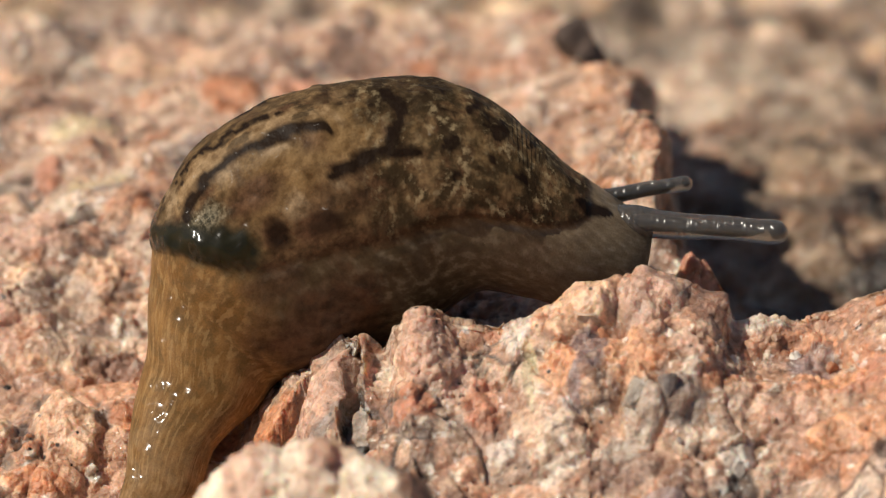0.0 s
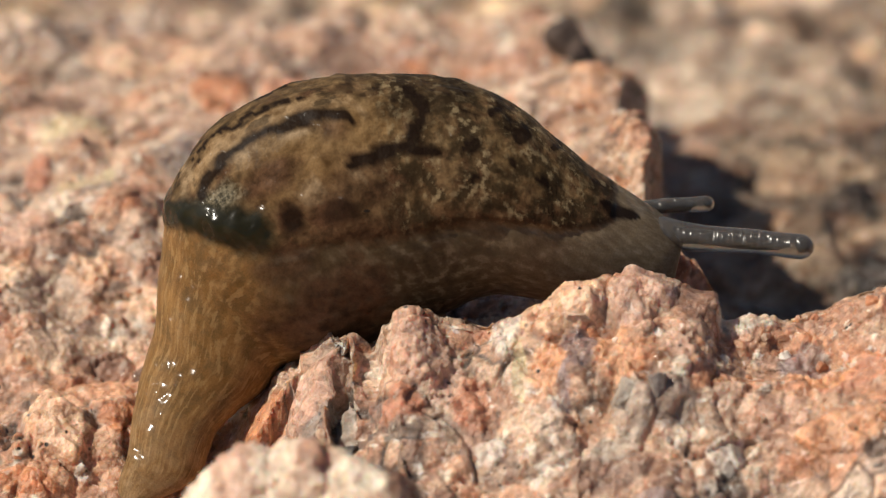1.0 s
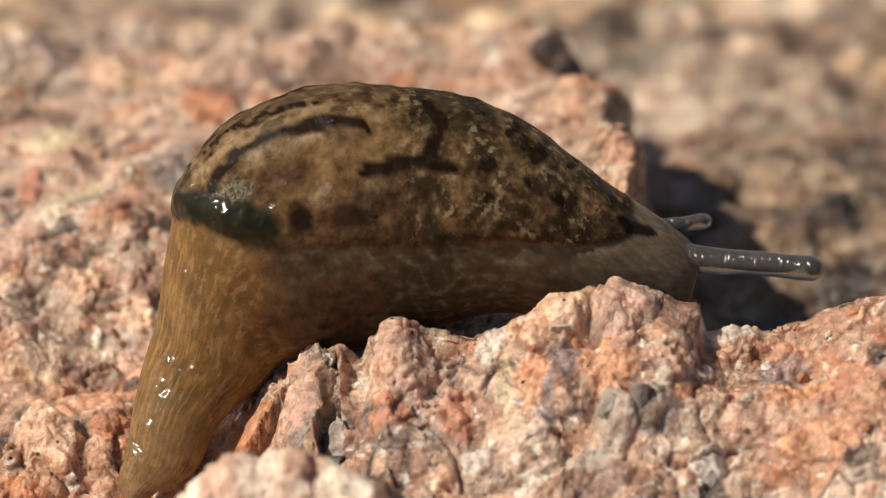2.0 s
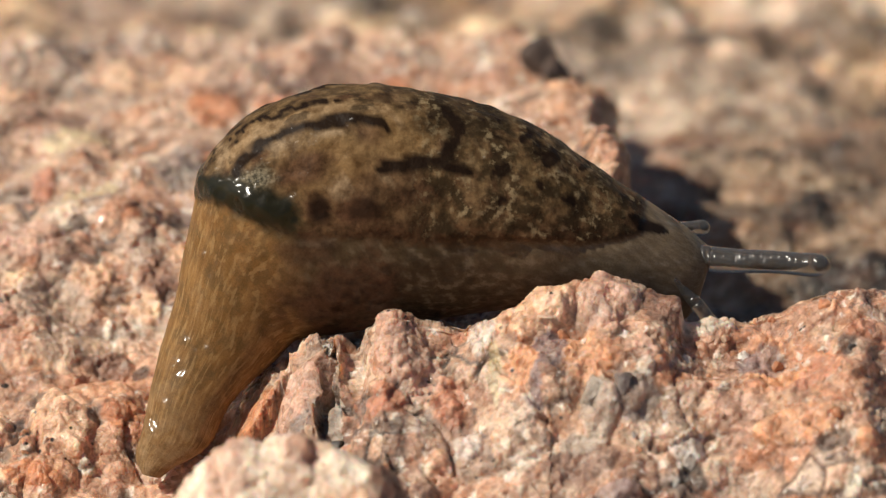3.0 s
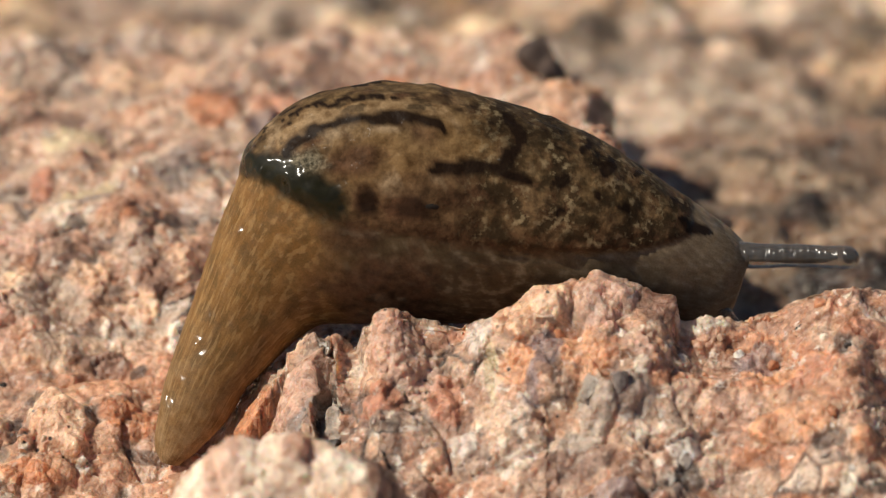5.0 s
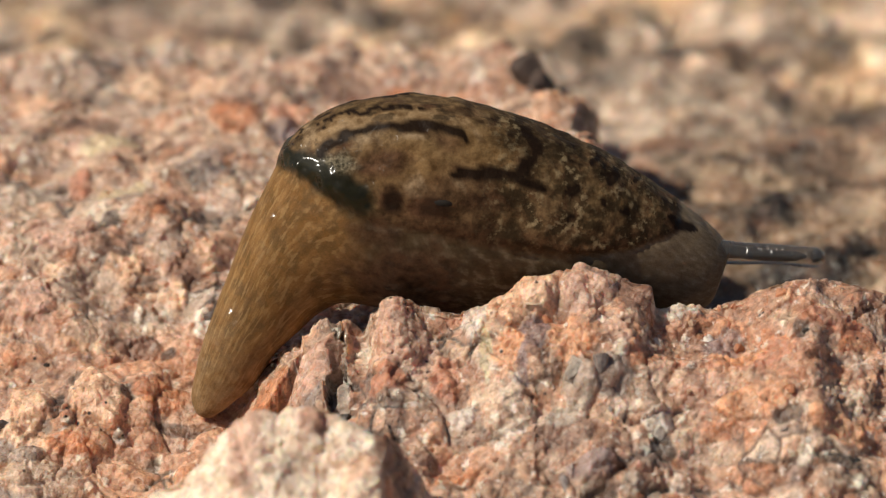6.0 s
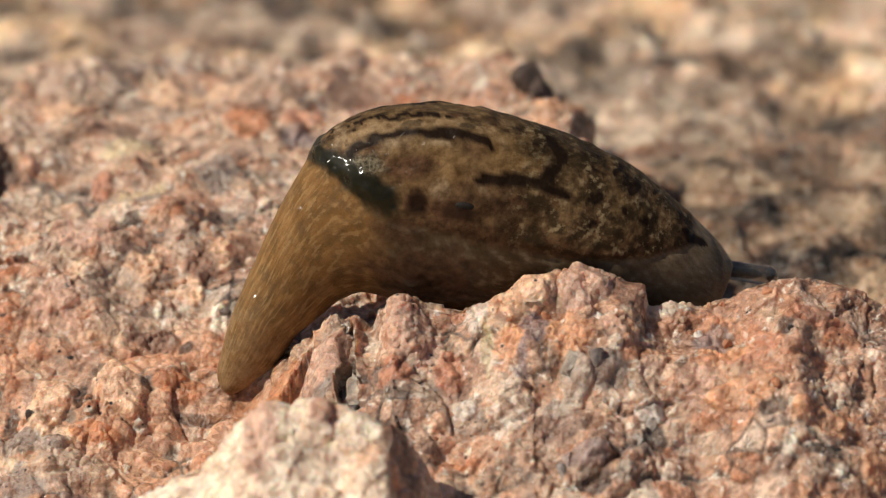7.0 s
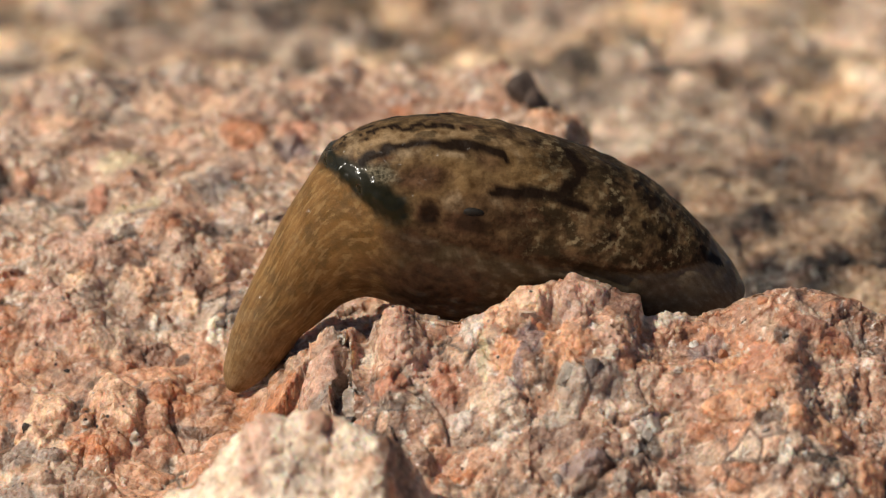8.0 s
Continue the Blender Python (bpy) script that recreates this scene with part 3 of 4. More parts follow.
    col = col * (1 - mica[..., None]) + mica[..., None] * np.array((0.055, 0.045, 0.04))
    # dull brown rock beside the tail, darkened further by the tail's painted shade
    drab_shade = (0.75 * np.clip(np.exp(-((x + 11.2) / 4.2) ** 2 - ((y + 10) / 4.4) ** 2) * (1 + 0.9 * rough(x, y, 2.4, 281, 3, z=z)), 0, 1))[..., None]
    col = col * (1 - drab_shade) + drab_shade * np.array((0.25, 0.155, 0.12))
    grit = np.clip(1.7 * crack * (0.9 + 0.5 * rough(x, y, 0.8, 271, 2, z=z)), 0, 0.92)[..., None]
    col = col * (1 - grit) + grit * np.array((0.05, 0.04, 0.036))
    pale = ease(0.1, 0.7, rough(x + 70, y, 8, 171, 3, z=z) + 0.35 * ease(-10, -22, x) + 0.45 * ease(14, 36, y) * ease(6, -8, x) - 0.25 * ease(5, 15, x)) * 0.5
    col = col * (1 - pale[..., None]) + pale[..., None] * (0.45 * col + 0.55 * np.array((0.74, 0.53, 0.385)))
    ruddy = (0.4 * ease(4, 16, x) * ease(-4, -8, y) * ease(-0.6, 0.4, rough(x, y, 7, 211, 2, z=z)))[..., None]
    col = col * (1 - ruddy) + ruddy * np.array((0.54, 0.26, 0.145))
    block = block[..., None]
    warm = (0.7 * ease(0.2, 0.8, rough(x, y, 3.4, 197, 3, 0.6, z=z)))[..., None]
    chalk = (1 - warm) * np.array((0.97, 0.80, 0.635)) + warm * np.array((0.74, 0.43, 0.27))
    col = col * (1 - block) + block * (0.1 * col + 0.9 * chalk)
    blend = (0.88 * grain * (0.85 + 0.15 * c3))[..., None]
    col = col * (1 - blend) + blend * grain_col * (0.86 + 0.28 * c3 + 0.2 * (b3 - 0.5))[..., None]
    damp = np.exp(-((x + 20) / 4.5) ** 2 - ((y + 2) / 3.5) ** 2) * (0.75 + 0.5 * rough(x, y, 3, 251, 2, z=z))
    damp = np.clip(damp, 0, 1)[..., None]
    col = col * (1 - 0.75 * damp) + 0.75 * damp * np.array((0.52, 0.235, 0.11))
    tan = (0.45 * ease(4, 8, x) * ease(8, 14, y) * ease(60, 50, y))[..., None]
    col = col * (1 - tan) + tan * np.array((0.40, 0.235, 0.14))
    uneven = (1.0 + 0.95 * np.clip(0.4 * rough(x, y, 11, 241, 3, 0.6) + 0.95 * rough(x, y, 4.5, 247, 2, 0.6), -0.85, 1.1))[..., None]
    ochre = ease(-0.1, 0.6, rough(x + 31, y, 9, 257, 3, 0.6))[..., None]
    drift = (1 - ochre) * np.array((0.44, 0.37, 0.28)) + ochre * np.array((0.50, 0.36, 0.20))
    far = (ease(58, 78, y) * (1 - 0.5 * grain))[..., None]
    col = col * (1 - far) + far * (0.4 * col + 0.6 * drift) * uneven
    # tan ground of the right hollow, with the hollow's shade painted into its colour
    hollow_shade = (ease(14, 24, x) * ease(4, 14, y) * ease(83, 56, y))[..., None]
    col = col * (1 - hollow_shade) + hollow_shade * (0.2 * col + 0.8 * np.array((0.185, 0.14, 0.09))) * (uneven - 0.12)
    gloss = 0.44 + 0.2 * c3 + 0.1 * crumb - 0.32 * (a3 > 0.66) - 0.18 * (a2 > 0.7)
    gloss = gloss * (1 - 0.6 * grain) + 0.6 * grain * grain_gloss
    gloss = gloss * (1 - 0.75 * damp[..., 0])
    return x + nx * d, y + ny * d, z + nz * d, col, gloss, np.maximum(np.maximum(np.maximum(block[..., 0], 0.7 * grain), 0.6 * bold), 0.65 * np.maximum(far, hollow_shade)[..., 0])


def spaced(lo, hi, step, out, grow=1.32):
    """Places along one side: even in the middle, wider and wider apart outside."""
    mid = list(np.arange(lo, hi, step))
    a, d = [], step
    while lo - sum(a) > -out:
        d *= grow
        a.append(d)
    left = [lo - sum(a[:k + 1]) for k in range(len(a))][::-1]
    b, d = [], step
    while hi + sum(b) < out:
        d *= grow
        b.append(d)
    return np.array(left + mid + [hi + sum(b[:k + 1]) for k in range(len(b))])


def sheet(name, xs, ys):
    gx, gy = np.meshgrid(xs, ys)
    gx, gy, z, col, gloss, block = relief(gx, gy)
    n, m = len(xs), len(ys)
    me = bpy.data.meshes.new(name)
    me.vertices.add(n * m)
    me.vertices.foreach_set("co", (np.stack([gx, gy, z], -1).reshape(-1) * MM).astype(np.float32))
    q = (np.arange(m - 1)[:, None] * n + np.arange(n - 1)[None, :]).reshape(-1)
    loops = np.stack([q, q + 1, q + n + 1, q + n], -1).reshape(-1).astype(np.int32)
    me.loops.add(len(loops))
    me.loops.foreach_set("vertex_index", loops)
    me.polygons.add(len(q))
    me.polygons.foreach_set("loop_start", np.arange(0, len(loops), 4, dtype=np.int32))
    me.update(calc_edges=True)
    me.polygons.foreach_set("use_smooth", np.ones(len(q), dtype=bool))
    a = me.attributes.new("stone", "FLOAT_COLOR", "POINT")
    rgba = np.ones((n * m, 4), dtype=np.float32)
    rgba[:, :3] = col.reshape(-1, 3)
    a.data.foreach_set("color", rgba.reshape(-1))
    a = me.attributes.new("gloss", "FLOAT", "POINT")
    a.data.foreach_set("value", gloss.reshape(-1).astype(np.float32))
    a = me.attributes.new("clean", "FLOAT", "POINT")
    a.data.foreach_set("value", block.reshape(-1).astype(np.float32))
    me.materials.append(GRANITE)
    return new(name, me), z


def build_rock():
    xs = spaced(-46, 46, 0.15, 9000)
    mid = spaced(-44, 66, 0.15, 9000)
    far = np.arange(66, 150, 0.6)
    ys = np.concatenate([mid[mid < 66], far, [v for v in mid if v > 155]])
    ob, z = sheet("ground", xs, ys)
    return xs, ys, z, tagged(ob, "weathered pink granite with coarse crystals and hollows, sunlit", "rock", kind="structure")


rock_xs, rock_ys, rock_z, rock = build_rock()


# ---- loose and half-buried crystals of the rock ----
def crystal_mesh(name, seed, material, flatness=0.75, fine=2):
    """A chunky crystal: a lump with flat breaks, its edges rubbed off."""
    rnd = random.Random(seed)
    bm = bmesh.new()
    bmesh.ops.create_icosphere(bm, subdivisions=fine, radius=1.0)
    cuts = []
    for _ in range(15):
        n = Vector((rnd.gauss(0, 1), rnd.gauss(0, 1), rnd.gauss(0, 1))).normalized()
        cuts.append((n, rnd.uniform(0.42, 0.78)))
    for v in bm.verts:
        for n, far in cuts:
            over = v.co.dot(n) - far
            if over > 0:
                v.co -= n * over
        v.co *= 1 + 0.03 * noise.noise(v.co * 1.7 + Vector((seed, 0, 0)))
        v.co.z *= flatness
    for f in bm.faces:
        f.smooth = False
    me = bpy.data.meshes.new(name)
    bm.to_mesh(me)
    bm.free()
    me.materials.append(material)
    return me


KINDS = {"pink": PINK, "cream": CREAM, "white": WHITE, "quartz": QUARTZ, "rust": RUST, "ash": ASH, "brown": BROWNSTONE, "mica": MICA}
SHAPES = {k: [crystal_mesh("crystal", 31 * i + j, m) for j in range(4)] for i, (k, m) in enumerate(KINDS.items())}


def ground_height(x, y):
    """Height of the finished rock below a place."""
    i, j = np.searchsorted(rock_xs, x), np.searchsorted(rock_ys, y)
    return rock_z[min(j, len(rock_ys) - 1), min(i, len(rock_xs) - 1)]


def crystal(x, y, size, kind, rnd, sink=0.35):
    me = SHAPES[kind][rnd.randrange(4)]
    ob = new("crystal", me)
    ob.parent = rock
    turn = [rnd.uniform(0, 360) for _ in range(3)]
    s = [size * rnd.uniform(0.8, 1.2) * MM for _ in range(3)]
    ob.matrix_basis = pose(x * MM, y * MM, (ground_height(x, y) - sink * size) * MM + 0.25 * size * MM, *turn) @ Matrix.Diagonal((*s, 1))
    return ob


# larger crystals that stand out: x, y, half size, mineral
CRYSTALS_FRONT = [(-10.1, -11.2, 0.9, "mica"), (-8.7, -13.6, 1, "mica"),
    (-9.8, -14.6, 0.8, "mica"), (18.6, -20.2, 1.2, "white"), (-5.3, -20.5, 0.8, "rust"),
    (-37.8, 2.3, 2.3, "pink"), (-31.6, 2.8, 2, "cream"), (-34.8, 2.9, 1.3, "mica"), (-27.6, 3.6, 0.7, "mica"),
    (-27.8, 15.3, 1.5, "cream"), (-21.3, 15.8, 1.6, "cream")]
CRYSTALS_SIDE = [(-24.9, 11.1, 1.4, "cream"), (-19.1, 15.3, 1.3, "cream"), (-35.6, 9.4, 1, "quartz"), (38.9, -23, 2, "rust"), (35.1, -24.2, 1.3, "mica"),
    (31.6, -23.2, 0.7, "white"), (18.6, -20.3, 1.3, "white"), (29.1, -21.7, 1, "quartz"), (-28.7, -1.7, 0.5, "white"),
    (-3.5, 101.2, 1.8, "white"), (39.9, 102.8, 2, "white"), (-19.2, 41.3, 2.6, "rust"),
    (-33.9, 35.1, 1.1, "rust"), (13.4, 20.8, 2.6, "pink")]
CRYSTALS_BACK = [(16.6, 10.9, 2, "rust"), (23.9, -13, 0.9, "quartz"), (31.3, -13.6, 0.6, "mica"), (-4.3, -11.2, 2.2, "pink"), (0.9, -9.6, 1.3, "cream"),
    (7.7, -10.1, 1.8, "cream"), (-11.6, -9.8, 1.5, "pink"), (10.6, -24.8, 1.2, "quartz"), (5, -21.3, 2, "pink"), (15.4, -10.7, 0.9, "rust"),
    (-21.1, 8, 1, "quartz"), (-38.2, -5.2, 1.2, "mica"), (-29.9, 38, 2.6, "cream"),
    (-13.7, 43.3, 1.4, "cream"), (-2.8, 52.8, 2, "rust")]


def strew_crystals():
    rnd = random.Random(7)
    for x, y, size, kind in CRYSTALS_FRONT + CRYSTALS_SIDE + CRYSTALS_BACK:
        crystal(x, y, size, kind, rnd, 1.0)
    for x, y, size, kind in [(11.4, -16.4, 2.2, "ash"), (13.6, -16.2, 1.4, "quartz"), (2.9, -10.4, 1.3, "white")]:
        crystal(x, y, size, kind, rnd, 0.5)
    # a dark brown block stands on the far edge of the slab
    for x, y, z, turn, size in [(8.3, 50.0, -2.6, 20, (2.6, 2.2, 3.0)), (9.4, 48.6, -3.6, 70, (2.2, 1.6, 2.4))]:
        block = new("crystal", SHAPES["brown"][1])
        block.parent = rock
        block.matrix_basis = pose(x * MM, y * MM, z * MM, 0, 0, turn) @ Matrix.Diagonal((size[0] * MM, size[1] * MM, size[2] * MM, 1))
    names = ["pink"] * 7 + ["cream"] * 6 + ["white"] * 3 + ["quartz"] * 4 + ["rust"] * 3 + ["mica"]
    for k in range(150):
        if k < 100:
            x, y = rnd.uniform(-40, 42), rnd.triangular(-28, 4, -12)
        else:
            x, y = rnd.uniform(-42, 20), rnd.uniform(4, 45)
        kind = rnd.choice(names)
        size = min(max(rnd.lognormvariate(-0.75, 0.4), 0.22), 0.8) * (0.6 if kind == "mica" else 1)
        if abs(y) < 7 and -24 < x < 30:
            size = min(size, 0.7)
        crystal(x, y, size, kind, rnd, 0.85)


# ---- the slug ----
# the outline of the body at rest, tail tip to snout: top x, z and underside x, z
STATIONS = [
    (-22.70, -18.75, -21.10, -19.12),
    (-23.20, -17.20, -19.65, -17.90),
    (-22.86, -13.67, -17.37, -15.46),
    (-21.96, -9.82, -15.71, -12.47),
    (-20.80, -5.97, -13.66, -10.16),
    (-19.60, -1.97, -11.79, -8.23),
    (-18.39, 2.21, -10.00, -6.79),
    (-17.32, 5.59, -8.21, -6.50),
    (-16.47, 8.23, -6.43, -6.50),
    (-14.91, 10.35, -4.64, -6.55),
    (-12.46, 12.18, -2.77, -6.60),
    (-8.88, 13.53, -0.85, -6.60),
    (-5.00, 13.92, 1.07, -6.60),
    (-0.18, 13.39, 3.04, -6.60),
    (4.29, 12.28, 5.27, -6.55),
    (7.95, 10.93, 7.77, -6.45),
    (11.43, 9.20, 10.62, -6.36),
    (14.46, 7.08, 13.57, -6.36),
    (17.14, 5.25, 16.25, -6.55),
    (19.69, 3.42, 18.66, -6.79),
    (21.90, 1.69, 20.74, -6.69),
    (23.07, 0.53, 22.09, -5.63),
    (23.60, -0.14, 22.71, -3.71),
    (23.58, -0.82, 23.13, -2.26),
]
ROOT = Vector((2.0, -5.5, -6.5))
PIECES = 200
HALF = np.interp(np.arange(24), [0, 1, 3, 6, 9, 12, 16, 18, 20, 21, 22, 23], [0.5, 1.4, 2.9, 4.6, 6.4, 7.2, 6.2, 4.9, 3.5, 2.7, 1.7, 0.4])


def glide(values, s):
    """Smooth way through rows of numbers at the places s."""
    v = np.asarray(values, float)
    s = np.clip(s, 0, len(v) - 1 - 1e-6)
    i = np.floor(s).astype(int)
    f = (s - i)
    pad = np.concatenate([[2 * v[0] - v[1]], v, [2 * v[-1] - v[-2]]])
    a, b, c, d = pad[i], pad[i + 1], pad[i + 2], pad[i + 3]
    if v.ndim > 1:
        f = f[..., None]
    return 0.5 * (2 * b + (c - a) * f + (2 * a - 5 * b + 4 * c - d) * f ** 2 + (3 * b - a - 3 * c + d) * f ** 3)


def line_far(x, z, pts, width=None):
    """How far places lie from a line through points; with a width: how deep in a stroke that tapers at both ends."""
    best = np.full(x.shape, 99.0)
    deep = np.zeros(x.shape)
    n = len(pts) - 1
    for k, ((ax, az), (bx, bz)) in enumerate(zip(pts[:-1], pts[1:])):
        t = np.clip(((x - ax) * (bx - ax) + (z - az) * (bz - az)) / ((bx - ax) ** 2 + (bz - az) ** 2), 0, 1)
        d = np.hypot(x - ax - t * (bx - ax), z - az - t * (bz - az))
        best = np.minimum(best, d)
        if width:
            u = (k + t) / n
            w = width * (0.35 + 0.65 * np.clip(4 * u * (1 - u), 0, 1) ** 0.5)
            deep = np.maximum(deep, ease(1.7, 0.3, d / w))
    return deep if width else best


MANTLE_REAR = [(-18.0, 6.2), (-16.9, 5.6), (-14.0, 4.6), (-11.3, 2.9), (-9.1, 1.8)]
MANTLE_EDGE = MANTLE_REAR + [(-5.0, 0.9), (0.0, 0.2), (8.0, -0.4), (14.0, -0.3), (17.0, 0.2), (19.5, 1.2)]


def above_edge(x, z):
    """Above the mantle's lower edge, by heights in millimetres (below zero: outside the mantle)."""
    ex, ez = zip(*MANTLE_EDGE)
    h = z - np.interp(x, ex, ez)
    return np.minimum(h, 18.8 + 0.12 * (z - 2) - x)


def leaning(s):
    """How far the tail comes forward down the slope."""
    return -7.5 * ease(7.5, -1.5, s)


def body(s, a):
    """Places of the skin: s along the stations, a round the body (0 top, pi under)."""
    st = glide(STATIONS, s)
    half = glide(HALF, s)
    tx, tz, bx, bz = (st[..., k] for k in range(4))
    mx, mz, ax, az = (tx + bx) / 2, (tz + bz) / 2, (tx - bx) / 2, (tz - bz) / 2
    # the outline seen from above at a slant is a little fuller than the section
    high = np.hypot(ax, az)
    slim = np.sqrt(np.maximum(high ** 2 - (half * math.tan(radians(TILT))) ** 2, (0.8 * high) ** 2)) / high
    up, side = np.cos(a), np.sin(a)
    flat = np.where(up < 0, np.sign(up) * np.abs(up) ** 0.8, up)
    tuck = 0.8 + 0.4 * ease(7, 10, s)
    wide = np.sign(side) * np.abs(side) ** np.where(up < 0, tuck, 0.95)
    x, z, y = mx + ax * flat * slim, mz + az * flat * slim, half * wide
    seen = z - 0.404 * np.abs(y)
    h = above_edge(x, seen)
    lift = 0.42 * (ease(-0.05, 0.55, h) - 1) - 0.25 * np.exp(-((h + 0.25) / 0.3) ** 2)
    lift = lift * (0.12 + 0.6 * ease(0, 6, x) * ease(19, 13, x))
    lift = lift + 0.3 * np.exp(-((line_far(x, seen, MANTLE_REAR) - 1.2) / 1.0) ** 2) * (h > 0) * ease(-8, -10, x)
    lift = lift * ease(5.5, 6.5, s) * ease(20.0, 18.6, s)
    lift = lift + (0.03 + 0.13 * ease(-0.1, 1.0, h) * ease(5.5, 7.0, s) * ease(20.0, 18.6, s)) * rough(x, seen, 1.9, 561, 2, z=y)
    k = 1 + lift / np.maximum(high, 2.0)
    y = y * (1 + lift / np.maximum(half, 2.0))
    lean = leaning(s)
    return mx + (x - mx) * k, y + lean, mz + (z - mz) * k - 0.404 * lean


def pigments(x, y, z, s, a):
    """Amounts of each pigment at places of the resting skin, laid out as the side view shows them; brown holds painted
    shade too.
    """
    z = z - 0.404 * np.abs(y)
    jit = 0.3 * rough(x, z, 1.3, 501, 3, z=y)
    sx, sz = x + jit, z + 0.3 * rough(x + 9, z, 1.3, 511, 3, z=y)
    dark = np.zeros(x.shape)
    for pts, w in (([(-13.5, 7.2), (-12.9, 8.4), (-11.2, 9.8), (-8.5, 10.7), (-4.7, 11.0), (-2.0, 10.6), (-1.0, 9.7)], 0.48),
                   ([(-2.4, 6.4), (0.3, 6.8), (3.0, 6.8), (5.6, 5.8)], 0.65),
                   ([(3.4, 7.0), (4.4, 8.4)], 0.75), ([(4.4, 8.4), (4.6, 9.6), (3.4, 11.2)], 0.6),
                   ([(7.6, 5.6), (8.6, 6.2)], 0.7), ([(11.4, 6.3), (12.2, 7.2)], 0.75), ([(7.8, 3.0), (8.1, 3.6)], 0.5),
                   ([(9.6, 8.4), (10.3, 9.0)], 0.35), ([(17.6, 2.7), (18.8, 1.7), (20.2, 1.1)], 0.5), ([(14.2, 6.0), (14.8, 6.6)], 0.4),
                   ([(-14.0, 10.4), (-10.6, 12.2), (-6.0, 13.0)], 0.12), ([(-14.2, 9.2), (-12.0, 11.4), (-8.0, 12.4), (-4.0, 12.6)], 0.1), ([(-15.8, 8.2), (-14.8, 10.6), (-12.4, 12.0)], 0.12),
                   ([(12.6, 3.6), (13.4, 3.2)], 0.35), ([(10.6, 4.6), (11.2, 4.2)], 0.35)):
        dark = np.maximum(dark, line_far(sx, sz, pts, w))
    dots = rough(x, z + 0.7 * y, 1.1, 521, 3)
    dark = np.maximum(dark, 0.75 * ease(0.45, 0.85, dots) * ease(-8, 2, x) * ease(8, 11, z + 0.35 * x))
    h = above_edge(x, z)
    inside = ease(-0.1, 0.5, h) * ease(6.0, 6.8, s) * ease(20, 18.8, s)
    green = ease(1.95, 0.8, 0.4 * rough(x, z, 1.2, 541, 3, z=y) + line_far(sx, sz, [(-18.0, 7.5), (-16.6, 6.9), (-14.0, 6.0), (-11.3, 4.5), (-9.6, 3.2)]))
    tail = ease(-6.5, -11.5, x + 0.25 * z) * (1 - inside)
    flank = (1 - inside) * (1 - tail)
    def zone(cx, cz, rx, rz):
        return ease(1.25, 0.55, np.hypot((sx - cx) / rx, (sz - cz) / rz) + 0.25 * rough(x, z, 1.6, 531, 3, z=y))

    # brown markings, plus shade painted on the belly, tail fold and mantle's lower edge
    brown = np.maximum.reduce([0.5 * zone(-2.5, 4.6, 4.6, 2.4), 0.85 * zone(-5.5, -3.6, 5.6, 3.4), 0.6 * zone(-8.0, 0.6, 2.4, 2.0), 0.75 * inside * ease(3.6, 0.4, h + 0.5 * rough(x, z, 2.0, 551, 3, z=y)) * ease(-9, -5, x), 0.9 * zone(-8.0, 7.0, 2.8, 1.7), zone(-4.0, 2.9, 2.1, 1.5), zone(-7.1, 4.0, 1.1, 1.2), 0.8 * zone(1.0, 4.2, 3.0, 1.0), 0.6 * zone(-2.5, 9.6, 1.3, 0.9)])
    dark = np.maximum(dark, np.maximum(0.42 * zone(6.0, 10.0, 3.6, 1.6), 0.46 * zone(3.6, 10.2, 3.2, 2.4)))
    dark = np.maximum(dark, np.maximum(0.75 * zone(-6.9, 3.9, 0.9, 1.4), 0.62 * zone(-3.0, 3.2, 1.7, 1.0)))
    stripe = line_far(sx, sz, [(-14.0, 8.4), (-11.8, 10.6), (-8.6, 11.6), (-4.6, 11.9), (-1.4, 11.5), (0.6, 10.1)], 0.5)
    pale = 0.5 * ease(5.0, 0.5, s)
    grey = zone(-12.2, 6.6, 2.3, 1.5)
    pale = np.maximum.reduce([pale, 0.55 * stripe, zone(-9.6, 9.6, 1.4, 0.45), zone(-5.6, 9.9, 1.1, 0.5), 0.8 * zone(-5.2, 5.6, 0.9, 1.0), 0.7 * zone(-14.3, 9.0, 0.7, 1.5), 0.7 * zone(-1.6, 5.4, 1.0, 0.4)])
    ochre = stripe + ease(2.6, 1.2, np.hypot((sx - 0.2) / 1.5, sz - 9.2)) + 0.8 * ease(3.0, 1.5, np.hypot((sx + 6) / 1.7, sz - 7.2))
    mottle = ease(-1, 3, x) * inside
    band = np.exp(-((2 * math.pi - a - 0.85) / 0.5) ** 2)
    wet = np.maximum(0.02 * inside, np.maximum(0.85 * green, (0.2 + 0.8 * band) * tail))
    wet = np.maximum(wet, 0.45 * flank)
    dorsal = inside * ease(10.6, 11.8, z + 0.1 * np.abs(x + 5) ** 1.3 * 0.25) * ease(4, -1, x)
    dorsal = np.maximum(dorsal, inside * ease(-12.6, -14.0, x - 0.2 * (z - 9)) * ease(6.8, 8.2, z))
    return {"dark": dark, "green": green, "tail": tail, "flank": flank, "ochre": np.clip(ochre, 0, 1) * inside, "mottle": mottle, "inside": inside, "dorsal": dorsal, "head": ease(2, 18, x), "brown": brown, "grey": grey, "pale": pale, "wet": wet}


